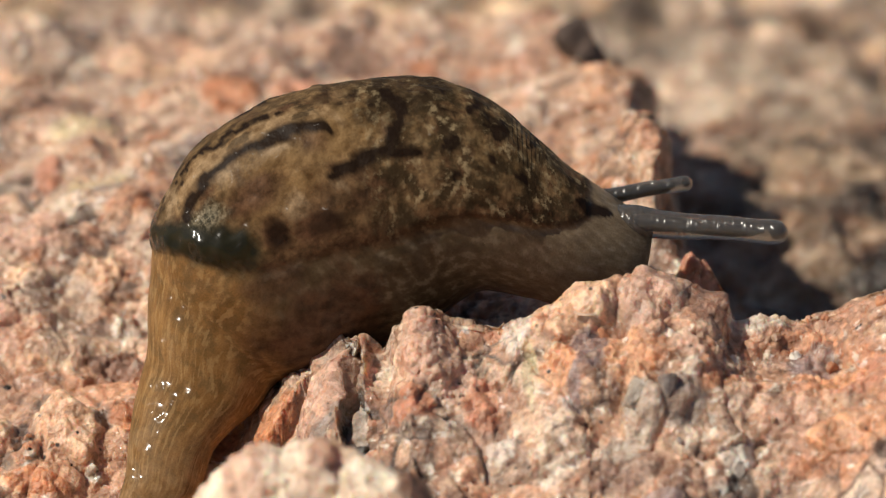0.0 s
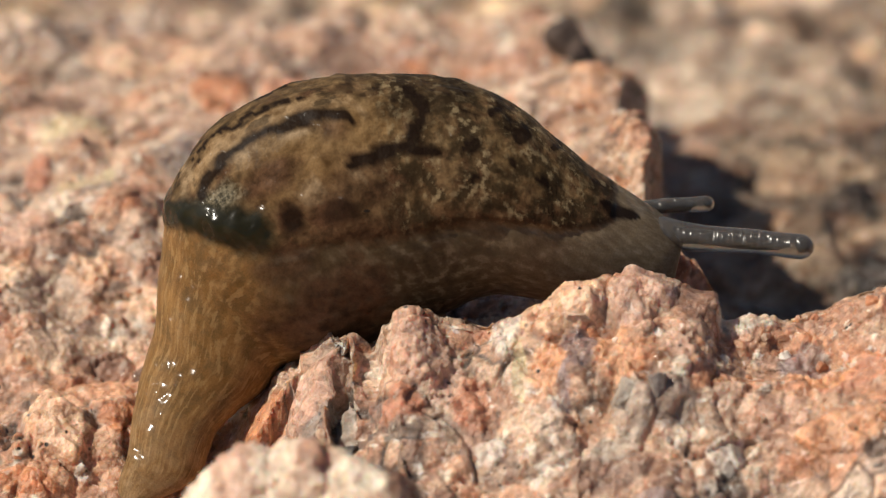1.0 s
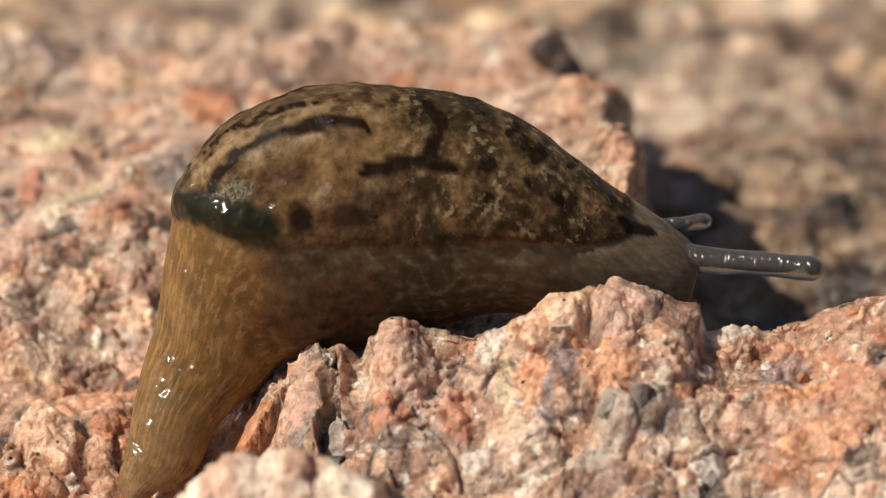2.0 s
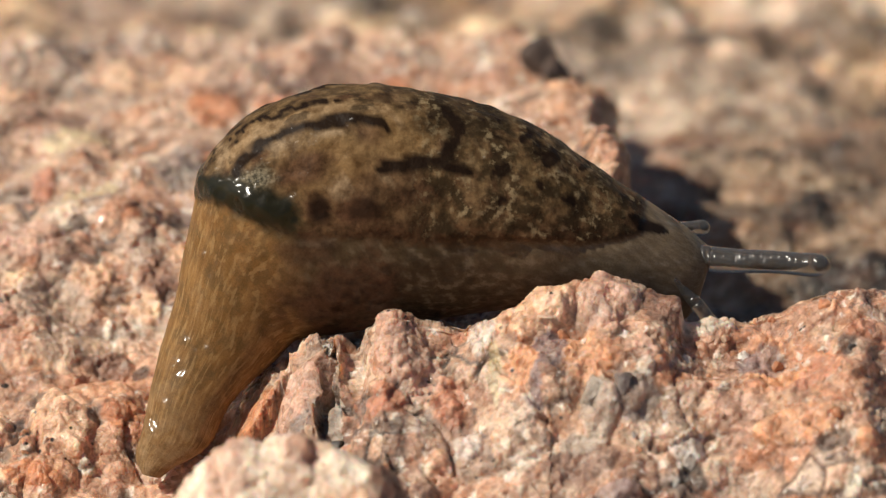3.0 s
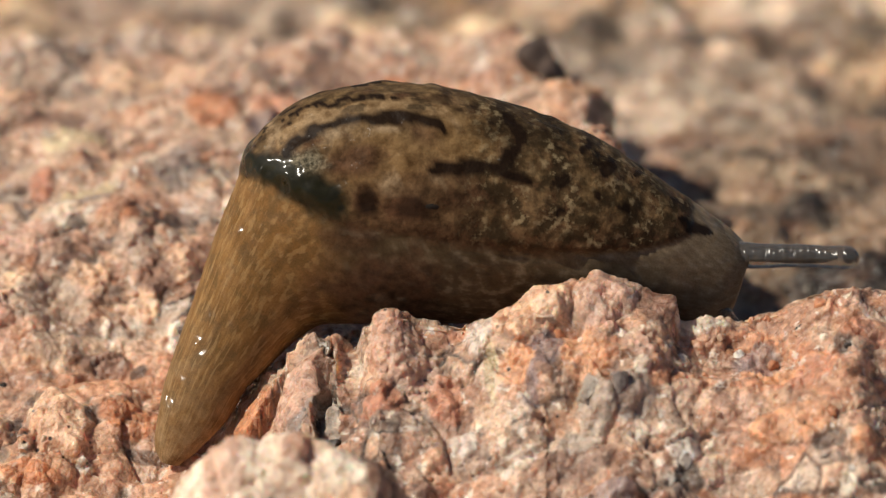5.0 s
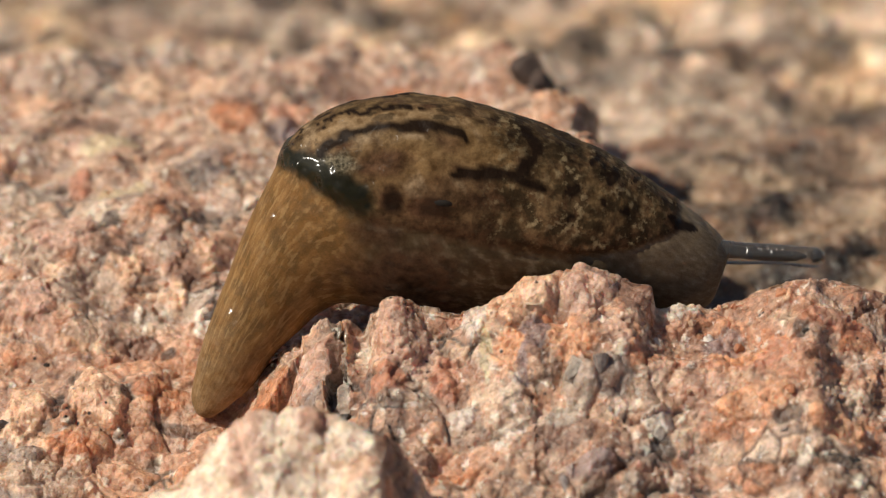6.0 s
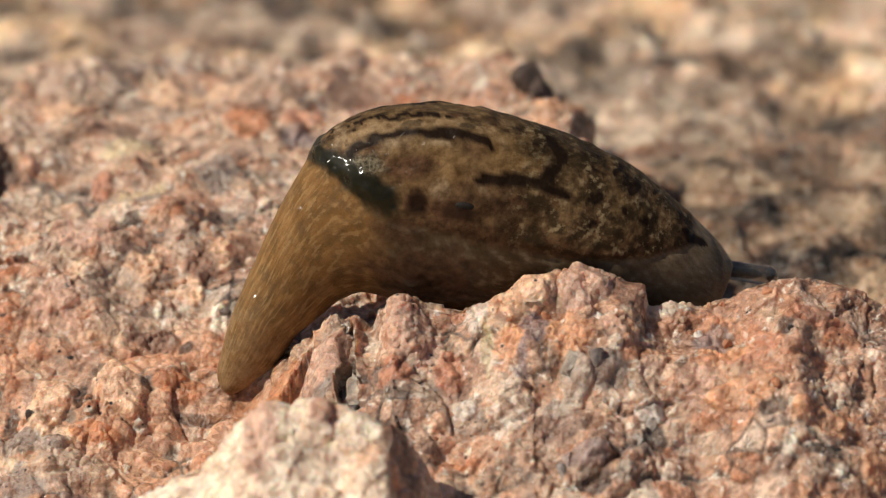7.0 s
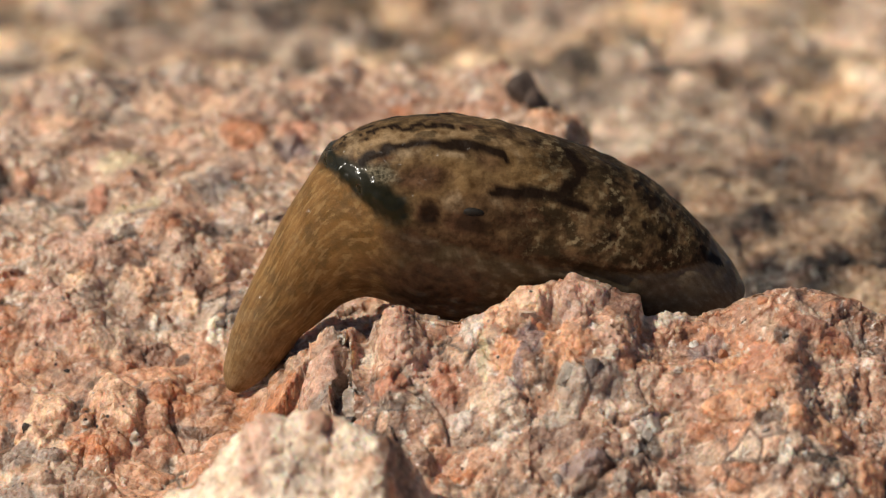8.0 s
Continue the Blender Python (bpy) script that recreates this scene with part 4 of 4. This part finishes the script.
def skin_piece(name, x, y, z, n, extra, faces, centre, parent):
    """One rigid piece of the skin, its origin at its middle, smooth across to its neighbours."""
    used = np.unique(faces)
    remap = np.full(x.size, -1)
    remap[used] = np.arange(len(used))
    co = np.stack([x, y, z], -1).reshape(-1, 3)[used]
    me = bpy.data.meshes.new(name)
    me.from_pydata([tuple(v) for v in (co - centre) * MM], [], remap[faces].tolist())
    me.update()
    me.polygons.foreach_set("use_smooth", np.ones(len(me.polygons), dtype=bool))
    a = me.attributes.new("rest", "FLOAT_VECTOR", "POINT")
    a.data.foreach_set("vector", co.astype(np.float32).reshape(-1))
    for key, val in extra.items():
        val = val.reshape(-1, 3) if key == "along" else val.reshape(-1)
        if key == "along":
            a = me.attributes.new(key, "FLOAT_VECTOR", "POINT")
            a.data.foreach_set("vector", val[used].astype(np.float32).reshape(-1))
        elif key != "inside":
            a = me.attributes.new(key, "FLOAT", "POINT")
            a.data.foreach_set("value", val[used].astype(np.float32))
    me.normals_split_custom_set_from_vertices([tuple(v) for v in n.reshape(-1, 3)[used]])
    me.materials.append(SKIN)
    ob = new(name, me)
    ob.parent = parent
    ob.location = (Vector(centre) - ROOT) * MM
    return ob


def build_slug():
    slug = new("slug")
    slug.location = ROOT * MM
    tagged(slug, "wet olive-brown slug with black bands crawling over granite, tail hanging down", "slug")
    around = 100
    ang = np.linspace(0, 2 * math.pi, around, endpoint=False)
    last = len(STATIONS) - 1.0
    made = []
    for k in range(PIECES):
        s0, s1 = last * k / PIECES, last * (k + 1) / PIECES
        step = s1 - s0
        rows = np.array([-1.8, -1.1, -0.5, 0, 0.5, 1.0, 1.5, 2.1, 2.8])
        out = np.maximum(np.maximum(-rows, rows - 1), 0)
        s, a = np.meshgrid(np.clip(s0 + rows * step, 0, last), ang, indexing="ij")
        sink = np.repeat(0.012 + 0.09 * out[:, None], around, 1) * (out[:, None] > 0)
        x, y, z = body(s, a)
        e = 0.02
        p1, p0 = body(np.clip(s + e, 0, last), a), body(np.clip(s - e, 0, last), a)
        q1, q0 = body(s, a + e), body(s, a - e)
        ds = np.stack([p1[i] - p0[i] for i in range(3)], -1)
        da = np.stack([q1[i] - q0[i] for i in range(3)], -1)
        n = np.cross(ds, da)
        n = n / np.maximum(np.linalg.norm(n, axis=-1, keepdims=True), 1e-9)
        n = n * np.sign((n[..., 1] * (y - leaning(s))).sum())
        off = leaning(s)
        extra = pigments(x, y - off, z + 0.404 * off, s, a)
        extra["along"] = np.stack([s * 1.0, a * 3.8, 0 * s], -1)
        px, py, pz = x - n[..., 0] * sink, y - n[..., 1] * sink, z - n[..., 2] * sink
        m = len(rows)
        i, j = np.meshgrid(np.arange(m - 1), np.arange(around), indexing="ij")
        i, j = i.reshape(-1), j.reshape(-1)
        jn = (j + 1) % around
        faces = np.stack([i * around + j, i * around + jn, (i + 1) * around + jn, (i + 1) * around + j], -1)
        flat = np.stack([x, y, z], -1).reshape(-1, 3)
        fn = np.cross(flat[faces[:, 1]] - flat[faces[:, 0]], flat[faces[:, 3]] - flat[faces[:, 0]])
        if (fn * n.reshape(-1, 3)[faces[:, 0]]).sum() < 0:
            faces = faces[:, ::-1]
        c = glide(STATIONS, np.array([(s0 + s1) / 2]))[0]
        mid = (s0 + s1) / 2
        lean = float(leaning(mid))
        centre = np.array([(c[0] + c[2]) / 2, lean, (c[1] + c[3]) / 2 - 0.404 * lean])
        inside = extra["inside"].reshape(-1)[faces].max(1) > 0.02
        groups = []
        if mid < 7.2:
            groups.append(("tail_segment", ~inside))
        elif mid > 19.2:
            groups.append(("head_segment", ~inside))
        else:
            groups.append(("foot_segment", ~inside))
        groups.append(("mantle_segment", inside))
        for name, sel in groups:
            if sel.sum() > 3:
                made.append((skin_piece(name, px, py, pz, n, extra, faces[sel], centre, slug), mid))
    return slug, made


slug, slug_pieces = build_slug()
cam.data.dof.focus_object = slug


def tube(name, pts, radii, material, parent, around=20, label=""):
    """A closed round stalk along points, in millimetres from its own origin."""
    bm = bmesh.new()
    rings = []
    for k, (p, r) in enumerate(zip(pts, radii)):
        p = Vector(p)
        d = (Vector(pts[min(k + 1, len(pts) - 1)]) - Vector(pts[max(k - 1, 0)])).normalized()
        s = d.cross(Vector((0, 0, 1))).normalized()
        t = s.cross(d)
        rings.append([bm.verts.new((p + (s * math.cos(q) + t * math.sin(q)) * r) * MM) for q in [2 * math.pi * i / around for i in range(around)]])
    for a, b in zip(rings[:-1], rings[1:]):
        for i in range(around):
            bm.faces.new((a[i], a[(i + 1) % around], b[(i + 1) % around], b[i]))
    bm.faces.new(rings[0][::-1])
    bm.faces.new(rings[-1])
    bmesh.ops.recalc_face_normals(bm, faces=bm.faces)
    for f in bm.faces:
        f.smooth = True
    me = bpy.data.meshes.new(name)
    bm.to_mesh(me)
    bm.free()
    me.materials.append(material)
    ob = new(name, me)
    ob.parent = parent
    if label:
        ob["label"] = label
    return ob


def ball(name, p, r, material, parent, squash=(1, 1, 1)):
    bm = bmesh.new()
    bmesh.ops.create_icosphere(bm, subdivisions=3, radius=r * MM)
    for v in bm.verts:
        v.co = Vector((v.co.x * squash[0], v.co.y * squash[1], v.co.z * squash[2])) * (1 + 0.05 * noise.noise(v.co * 3000))
    for f in bm.faces:
        f.smooth = True
    me = bpy.data.meshes.new(name)
    bm.to_mesh(me)
    bm.free()
    me.materials.append(material)
    ob = new(name, me)
    ob.parent = parent
    ob.location = Vector(p) * MM
    return ob


def feeler(name, length, r0, r1, r2, knob, label, core=0.56):
    """A feeler along +x from its root: a tapering stalk with a knob; the upper pair carries an eye."""
    n = 190
    rnd = random.Random(int(10 * length))
    pts = [(-3.0 + (length + 3.0) * k / n, 0, 0.05 * math.sin(k * 0.06)) for k in range(n)]
    rad = [np.interp(p[0], [-3, -1.5, 0, length * 0.45, length * 0.8, length], [r0 * 0.8, r0 * 0.8, r0 * 0.68, r1, r1 * 0.97, r2]) for p in pts]
    # fine rings of the skin
    phase = 0.0
    for k, p in enumerate(pts):
        phase += rnd.uniform(0.5, 1.3)
        rad[k] += 0.009 * r1 * math.sin(phase) * min(1.0, (length - p[0]) / 0.6)
    for k in range(6):
        q = (k + 1) / 6 * math.pi / 2
        pts.append((pts[n - 1][0] + r2 * 1.1 * math.sin(q) + knob * 0.2, 0, pts[n - 1][2]))
        rad.append(max(r2 * math.cos(q), 0.02))
    ob = tube(name, pts, rad, FEELER, slug, 24, label)
    if knob:
        tube("nerve", [(-3 + (length + 2.4) * k / 12, 0, 0.06 * math.sin(k * 0.5)) for k in range(13)], [r1 * core * (1 - 0.035 * k) * (1 if k < 12 else 0.3) for k in range(13)], NERVE, ob, 12)
        ball("eye", (length + 0.25, -0.1 * r2, 0.1 * r2), 0.5 * r2, EYE, ob)
    return ob


upper_feeler = feeler("upper_tentacle", 8.6, 1.6, 0.93, 0.97, 1, "translucent grey eye stalk")
# the far stalk's dark nerve is widened to stand in for shade on it
far_feeler = feeler("upper_tentacle", 6.0, 0.9, 0.58, 0.62, 1, "translucent grey eye stalk", 0.9)
lower_feeler = feeler("lower_tentacle", 3.3, 0.8, 0.56, 0.58, 0, "short translucent feeler")
breathing_hole = ball("breathing_hole", (0, 0, 0), 0.95, HOLE, slug, (1.15, 0.4, 0.5))
ball("lip", (0.35, 0.22, -0.5), 0.95, RIM, breathing_hole, (1.0, 0.4, 0.62))


strew_crystals()

# ---- what moves ----
MOMENTS = {}


def moment(t, rows):
    """The pieces' places at a time: for each station of the body x, z and its turn from rest."""
    MOMENTS[t] = rows


def plane(x, y, z, turn=0.0, rz=0.0):
    """A pose in the slug's space from millimetres in the place and a turn in the upright plane."""
    return pose((x - ROOT.x) * MM, (y - ROOT.y) * MM, (z - ROOT.z) * MM, 0, -turn, rz)


def motions():
    moment(0, [(-25.17, -23.12, 7.5), (-24.89, -21.8, 7), (-23.34, -19.42, 8.2), (-22.65, -16.04, 10.3), (-21.59, -13.41, 10.5), (-20.34, -10.92, 12.5), (-19.67, -7.77, 12.9), (-18.77, -5.88, 12.5), (-17.67, -4.35, 12.9), (-16.14, -2.92, 14.6), (-14.29, -0.95, 16.1), (-11.85, 0.96, 16.4), (-9.13, 2.25, 15.2), (-6.34, 3.13, 15.3), (-3.69, 3.84, 14.1), (-0.96, 4.08, 12.2), (1.95, 3.07, 9.4), (4.53, 1.48, 7.4), (6.82, 0.11, 6.6), (9.09, -0.86, 6.2), (11.07, -1.61, 6.1), (12.22, -1.57, 6.1), (12.65, -0.87, 6.1), (12.81, -0.4, 6.2)])
    moment(0.5, [(-24.78, -22.24, 5.8), (-24.45, -20.93, 5.3), (-22.84, -18.68, 6.7), (-22.1, -15.27, 8.7), (-20.98, -12.6, 8.8), (-19.66, -10.12, 10.8), (-18.92, -6.98, 11.2), (-17.98, -5.08, 10.8), (-16.88, -3.57, 11.2), (-15.33, -2.18, 12.7), (-13.43, -0.33, 14), (-10.95, 1.47, 14.4), (-8.21, 2.66, 13), (-5.4, 3.31, 12.9), (-2.73, 3.79, 12), (0.05, 3.91, 10.4), (3.02, 2.9, 7.9), (5.68, 1.35, 6.1), (8.06, 0, 5.5), (10.4, -0.98, 5.2), (12.48, -1.74, 5.1), (13.67, -1.7, 5.1), (14.14, -1.01, 5.1), (14.31, -0.55, 5.2)])
    moment(1, [(-24.39, -21.36, 4.2), (-24.01, -20.05, 3.8), (-22.39, -17.93, 5.3), (-21.58, -14.48, 7.2), (-20.42, -11.78, 7.3), (-19.05, -9.3, 9.1), (-18.24, -6.2, 9.6), (-17.28, -4.3, 9.3), (-16.16, -2.82, 9.6), (-14.6, -1.49, 11), (-12.68, 0.25, 12.2), (-10.17, 1.92, 12.4), (-7.39, 2.98, 11), (-4.54, 3.48, 10.9), (-1.84, 3.8, 10.1), (0.96, 3.79, 8.7), (3.97, 2.77, 6.6), (6.71, 1.26, 5), (9.17, -0.07, 4.4), (11.61, -1.09, 4.1), (13.81, -1.91, 3.9), (15.08, -1.91, 3.9), (15.6, -1.24, 3.9), (15.78, -0.8, 4)])
    moment(1.5, [(-24.01, -20.48, 2.8), (-23.6, -19.18, 2.4), (-22.05, -17.22, 3.9), (-21.17, -13.74, 5.6), (-19.98, -11.01, 5.7), (-18.61, -8.56, 7.3), (-17.68, -5.47, 7.8), (-16.66, -3.56, 7.5), (-15.54, -2.11, 7.8), (-13.97, -0.83, 8.8), (-12, 0.78, 9.8), (-9.42, 2.3, 10), (-6.6, 3.21, 8.6), (-3.64, 3.52, 8.4), (-0.81, 3.65, 7.7), (2.05, 3.47, 6.5), (5.09, 2.46, 4.9), (7.89, 1.01, 3.7), (10.4, -0.29, 3.2), (12.87, -1.35, 2.8), (15.09, -2.2, 2.6), (16.38, -2.24, 2.6), (16.93, -1.59, 2.6), (17.12, -1.17, 2.7)])
    moment(3, [(-23.22, -19.4, 1), (-22.79, -18.05, 0.7), (-21.22, -15.8, 1.8), (-20.15, -12.34, 3.2), (-18.83, -9.4, 3.4), (-17.44, -6.71, 4.3), (-16.26, -3.67, 4.7), (-15.07, -1.66, 4.6), (-13.87, -0.26, 4.6), (-12.27, 0.87, 4.8), (-10.21, 2.03, 5.1), (-7.55, 3.13, 5.1), (-4.68, 3.69, 4.2), (-1.54, 3.62, 3.7), (1.49, 3.33, 3.4), (4.44, 2.88, 2.8), (7.62, 2.01, 2.1), (10.66, 0.77, 1.4), (13.43, -0.36, 1.1), (16.08, -1.49, 0.8), (18.47, -2.44, 0.5), (19.86, -2.54, 0.4), (20.49, -1.93, 0.5), (20.7, -1.54, 0.5)])
    moment(3.5, [(-22.96, -19.05, -0.1), (-22.5, -17.68, -0.4), (-20.86, -15.35, 0.7), (-19.73, -11.89, 2.1), (-18.34, -8.9, 2.2), (-16.9, -6.14, 2.8), (-15.61, -3.14, 3.1), (-14.33, -1.16, 3), (-13.09, 0.17, 2.9), (-11.46, 1.22, 3), (-9.37, 2.2, 3.2), (-6.7, 3.14, 3.1), (-3.84, 3.56, 2.5), (-0.57, 3.4, 2.2), (2.61, 3.02, 2.1), (5.65, 2.51, 1.8), (8.83, 1.72, 1.2), (11.91, 0.57, 0.7), (14.69, -0.48, 0.4), (17.29, -1.62, 0.2), (19.59, -2.56, -0.1), (20.92, -2.67, -0.2), (21.53, -2.07, -0.2), (21.74, -1.68, -0.1)])
    moment(4, [(-22.48, -19.01, 0.2), (-22.05, -17.63, 0), (-20.5, -14.99, 0.6), (-19.3, -11.54, 1.3), (-17.82, -8.48, 1.4), (-16.34, -5.61, 1.8), (-14.99, -2.69, 2), (-13.68, -0.76, 2), (-12.43, 0.59, 1.9), (-10.8, 1.65, 1.9), (-8.69, 2.6, 2), (-5.96, 3.43, 1.9), (-3.06, 3.75, 1.6), (0.22, 3.52, 1.3), (3.45, 3.05, 1.2), (6.51, 2.48, 1), (9.7, 1.67, 0.7), (12.75, 0.57, 0.5), (15.51, -0.46, 0.4), (18.08, -1.56, 0.1), (20.36, -2.48, -0.1), (21.69, -2.58, -0.1), (22.3, -1.97, -0.1), (22.5, -1.59, -0.1)])
    moment(4.5, [(-22.01, -18.97, 0), (-21.58, -17.57, 0), (-20.11, -14.57, 0), (-18.84, -11.15, 0), (-17.23, -8.06, 0), (-15.69, -5.1, 0), (-14.2, -2.29, 0), (-12.77, -0.46, 0), (-11.45, 0.87, 0), (-9.78, 1.9, 0), (-7.61, 2.79, 0), (-4.87, 3.47, 0), (-1.96, 3.66, 0), (1.43, 3.39, 0), (4.78, 2.86, 0), (7.86, 2.24, 0), (11.03, 1.42, 0), (14.02, 0.36, 0), (16.7, -0.65, 0), (19.17, -1.69, 0), (21.32, -2.5, 0), (22.58, -2.55, 0), (23.15, -1.93, 0), (23.36, -1.54, 0)])
    moment(6, [(-21.05, -16.52, -4.5), (-20.5, -15.12, -4.3), (-18.99, -12.24, -4.1), (-17.57, -8.96, -4.5), (-15.89, -6.06, -4.7), (-14.29, -3.21, -5.3), (-12.48, -0.73, -5.8), (-10.84, 0.71, -5.5), (-9.42, 1.59, -4.9), (-7.68, 2.24, -4.3), (-5.41, 2.83, -3.8), (-2.43, 3.36, -3.5), (0.64, 3.39, -3.4), (4.16, 2.87, -3.6), (7.72, 2.05, -3.6), (10.88, 1.19, -3.2), (13.91, 0.54, -2.4), (16.53, -0.08, -1.4), (18.79, -0.7, -0.9), (21.03, -1.71, -1), (23.04, -2.61, -1.3), (24.24, -2.71, -1.5), (24.79, -2.12, -1.5), (25, -1.75, -1.6)])
    moment(6.5, [(-20.73, -15.72, -6.1), (-20.13, -14.31, -5.8), (-18.56, -11.43, -5.6), (-17.11, -8.21, -6), (-15.39, -5.38, -6.3), (-13.73, -2.58, -7), (-11.86, -0.19, -7.5), (-10.19, 1.16, -7.2), (-8.75, 1.92, -6.6), (-7, 2.47, -5.9), (-4.72, 2.95, -5.4), (-1.75, 3.36, -5), (1.32, 3.29, -4.7), (4.96, 2.73, -4.8), (8.7, 1.86, -5), (11.91, 0.89, -4.9), (14.91, 0.17, -4.3), (17.44, -0.55, -3.6), (19.6, -1.27, -3.2), (21.71, -2.41, -3.5), (23.58, -3.46, -4), (24.72, -3.66, -4.2), (25.27, -3.13, -4.3), (25.49, -2.81, -4.3)])
    moment(7, [(-20.3, -15.03, -7.3), (-19.68, -13.62, -6.9), (-18.06, -10.71, -6.7), (-16.6, -7.55, -7.2), (-14.82, -4.8, -7.7), (-13.06, -2.02, -8.5), (-11.15, 0.26, -9.1), (-9.47, 1.48, -8.6), (-8.03, 2.1, -7.8), (-6.27, 2.53, -6.8), (-3.96, 2.93, -6.2), (-0.89, 3.31, -5.8), (2.25, 3.2, -5.6), (5.94, 2.61, -5.6), (9.75, 1.71, -5.6), (13, 0.77, -5.6), (15.95, -0.02, -5.6), (18.43, -0.86, -5.2), (20.54, -1.68, -5), (22.59, -2.92, -5.3), (24.38, -4.03, -5.8), (25.48, -4.29, -6), (26.04, -3.8, -6.1), (26.27, -3.5, -6.1)])
    moment(7.5, [(-19.87, -14.33, -8.1), (-19.24, -12.92, -7.7), (-17.67, -9.93, -7.6), (-16.19, -6.86, -8.5), (-14.36, -4.2, -9), (-12.57, -1.47, -9.9), (-10.57, 0.73, -10.5), (-8.84, 1.88, -9.9), (-7.4, 2.38, -9), (-5.65, 2.7, -7.9), (-3.29, 3, -7.2), (-0.13, 3.32, -6.8), (3.06, 3.14, -6.4), (6.86, 2.53, -6.2), (10.86, 1.62, -6.3), (14.18, 0.68, -6.4), (17.08, -0.16, -6.7), (19.5, -1.09, -6.6), (21.55, -1.98, -6.6), (23.51, -3.33, -7.2), (25.19, -4.58, -7.9), (26.25, -4.92, -8.1), (26.81, -4.49, -8.3), (27.05, -4.23, -8.3)])
    moment(8, [(-19.45, -13.66, -9.1), (-18.81, -12.27, -8.7), (-17.27, -9.37, -8.6), (-15.77, -6.32, -9.6), (-13.87, -3.67, -10.3), (-12.02, -0.95, -11.2), (-9.96, 1.17, -11.8), (-8.2, 2.23, -11.1), (-6.74, 2.61, -10.1), (-4.98, 2.83, -8.9), (-2.61, 3.05, -8.1), (0.59, 3.32, -7.6), (3.81, 3.11, -7.2), (7.69, 2.45, -6.9), (11.81, 1.52, -6.9), (15.19, 0.56, -7.2), (18.05, -0.35, -7.8), (20.43, -1.33, -7.9), (22.44, -2.27, -8.1), (24.35, -3.74, -8.9), (25.96, -5.12, -9.8), (26.99, -5.54, -10.1), (27.56, -5.17, -10.3), (27.8, -4.94, -10.3)])
    def centre_line(t, s):
        """Middle of the body at a time, without the tail's lean, and its turn; then the lean gained since rest."""
        x, z, turn = glide(np.array(MOMENTS[t]), np.array([s]))[0]
        gain = -float(leaning(s)) * float(np.interp(t, [0, 1.5, 3.5, 4.5, 6, 6.5, 8], [-4.5, -3, -0.6, 0, 3, 4.3, 6.2])) / 7.5
        return x, z, turn, gain

    for ob, s in slug_pieces:
        rows = []
        for t in sorted(MOMENTS):
            x, z, turn, gain = centre_line(t, s)
            lean = float(leaning(s)) + gain
            e = 0.3
            xa, za, _, ga = centre_line(t, s - e)
            xb, zb, _, gb = centre_line(t, s + e)
            slope = (float(leaning(s + e)) - float(leaning(s - e)))
            straight = Vector((xb - xa, slope, zb - za - 0.404 * slope))
            bent = straight + Vector((0, gb - ga, -0.404 * (gb - ga)))
            swing = straight.rotation_difference(bent).to_matrix().to_4x4()
            m = plane(x, lean, z - 0.404 * lean, turn)
            rows.append((t, Matrix.Translation(m.translation) @ swing @ m.to_3x3().to_4x4()))
        walk(ob, rows)
    # eye stalks: root and lift, drawn in at the end
    walk(upper_feeler, [(t, plane(x, y, z, turn, rz)) for t, x, y, z, turn, rz in (
        (0, 13.2, -0.6, 1.5, -4, 0), (0.5, 14.5, -0.6, 1.0, -5, 0), (1, 15.9, -0.6, 0.5, -5, 0), (1.5, 17.0, -0.6, 0.0, -5, 0), (3, 20.6, -0.6, -0.8, -3, 0),
        (3.5, 22.0, -0.6, -0.9, -2, 0), (4, 22.8, -0.6, -0.8, -1, 0), (4.5, 23.0, -0.6, -0.5, -1, 0), (6, 24.4, -0.4, -0.8, -8, 12),
        (6.5, 24.9, 0, -2.2, -13, 20), (7, 22.5, 0.5, -2.5, -16, 25), (7.5, 19.5, 1, -2.9, -16, 25), (8, 18.0, 1, -3.3, -16, 25))])
    walk(far_feeler, [(t, plane(x, y, z, turn, rz)) for t, x, y, z, turn, rz in (
        (0, 9.6, 2.2, 2.6, 2, 20), (0.5, 10.8, 2.2, 2.2, -3, 20), (1, 12.0, 2.2, 1.5, -3, 20), (1.5, 12.6, 2.2, 0.9, 2, 20), (3, 14.6, 2.2, 0.3, -3, 20),
        (3.5, 15.6, 2.0, -0.1, -4, 20), (4, 15.9, 2.0, -0.3, -4, 20), (4.5, 16.2, 2.0, -0.7, -5, 20), (6, 17.0, 2, -2.2, -8, 20), (8, 17.5, 2, -4.2, -12, 20))])
    walk(lower_feeler, [(t, plane(x, y, z, turn, rz)) for t, x, y, z, turn, rz in (
        (0, 10.0, -1.8, -3.2, -40, 0), (1.5, 14.6, -2.2, -3.2, -45, 0), (3, 18.9, -3.0, -2.7, -50, 0), (3.5, 19.9, -3.0, -2.9, -52, 0), (4.5, 21.2, -3.0, -3.2, -50, 0),
        (6, 21.6, -1.5, -5.0, -50, 0), (8, 23.5, -1.0, -7.5, -50, 0))])
    walk(breathing_hole, [(t, plane(x, y, z, turn)) for t, x, y, z, turn in (
        (0, -9.7, -6.7, 4.1, 15), (1.5, -6.9, -6.7, 5.2, 10), (3, -5.0, -6.7, 5.7, 6), (3.5, -4.3, -6.7, 5.6, 4), (4.5, -1.9, -6.7, 5.9, 0), (6, 0.1, -6.7, 6.2, -4), (6.5, 0.9, -6.7, 6.25, -5),
        (7, 1.7, -6.7, 6.15, -6), (7.5, 2.5, -6.65, 6.4, -6), (8, 3.0, -6.6, 6.6, -7))])


motions()
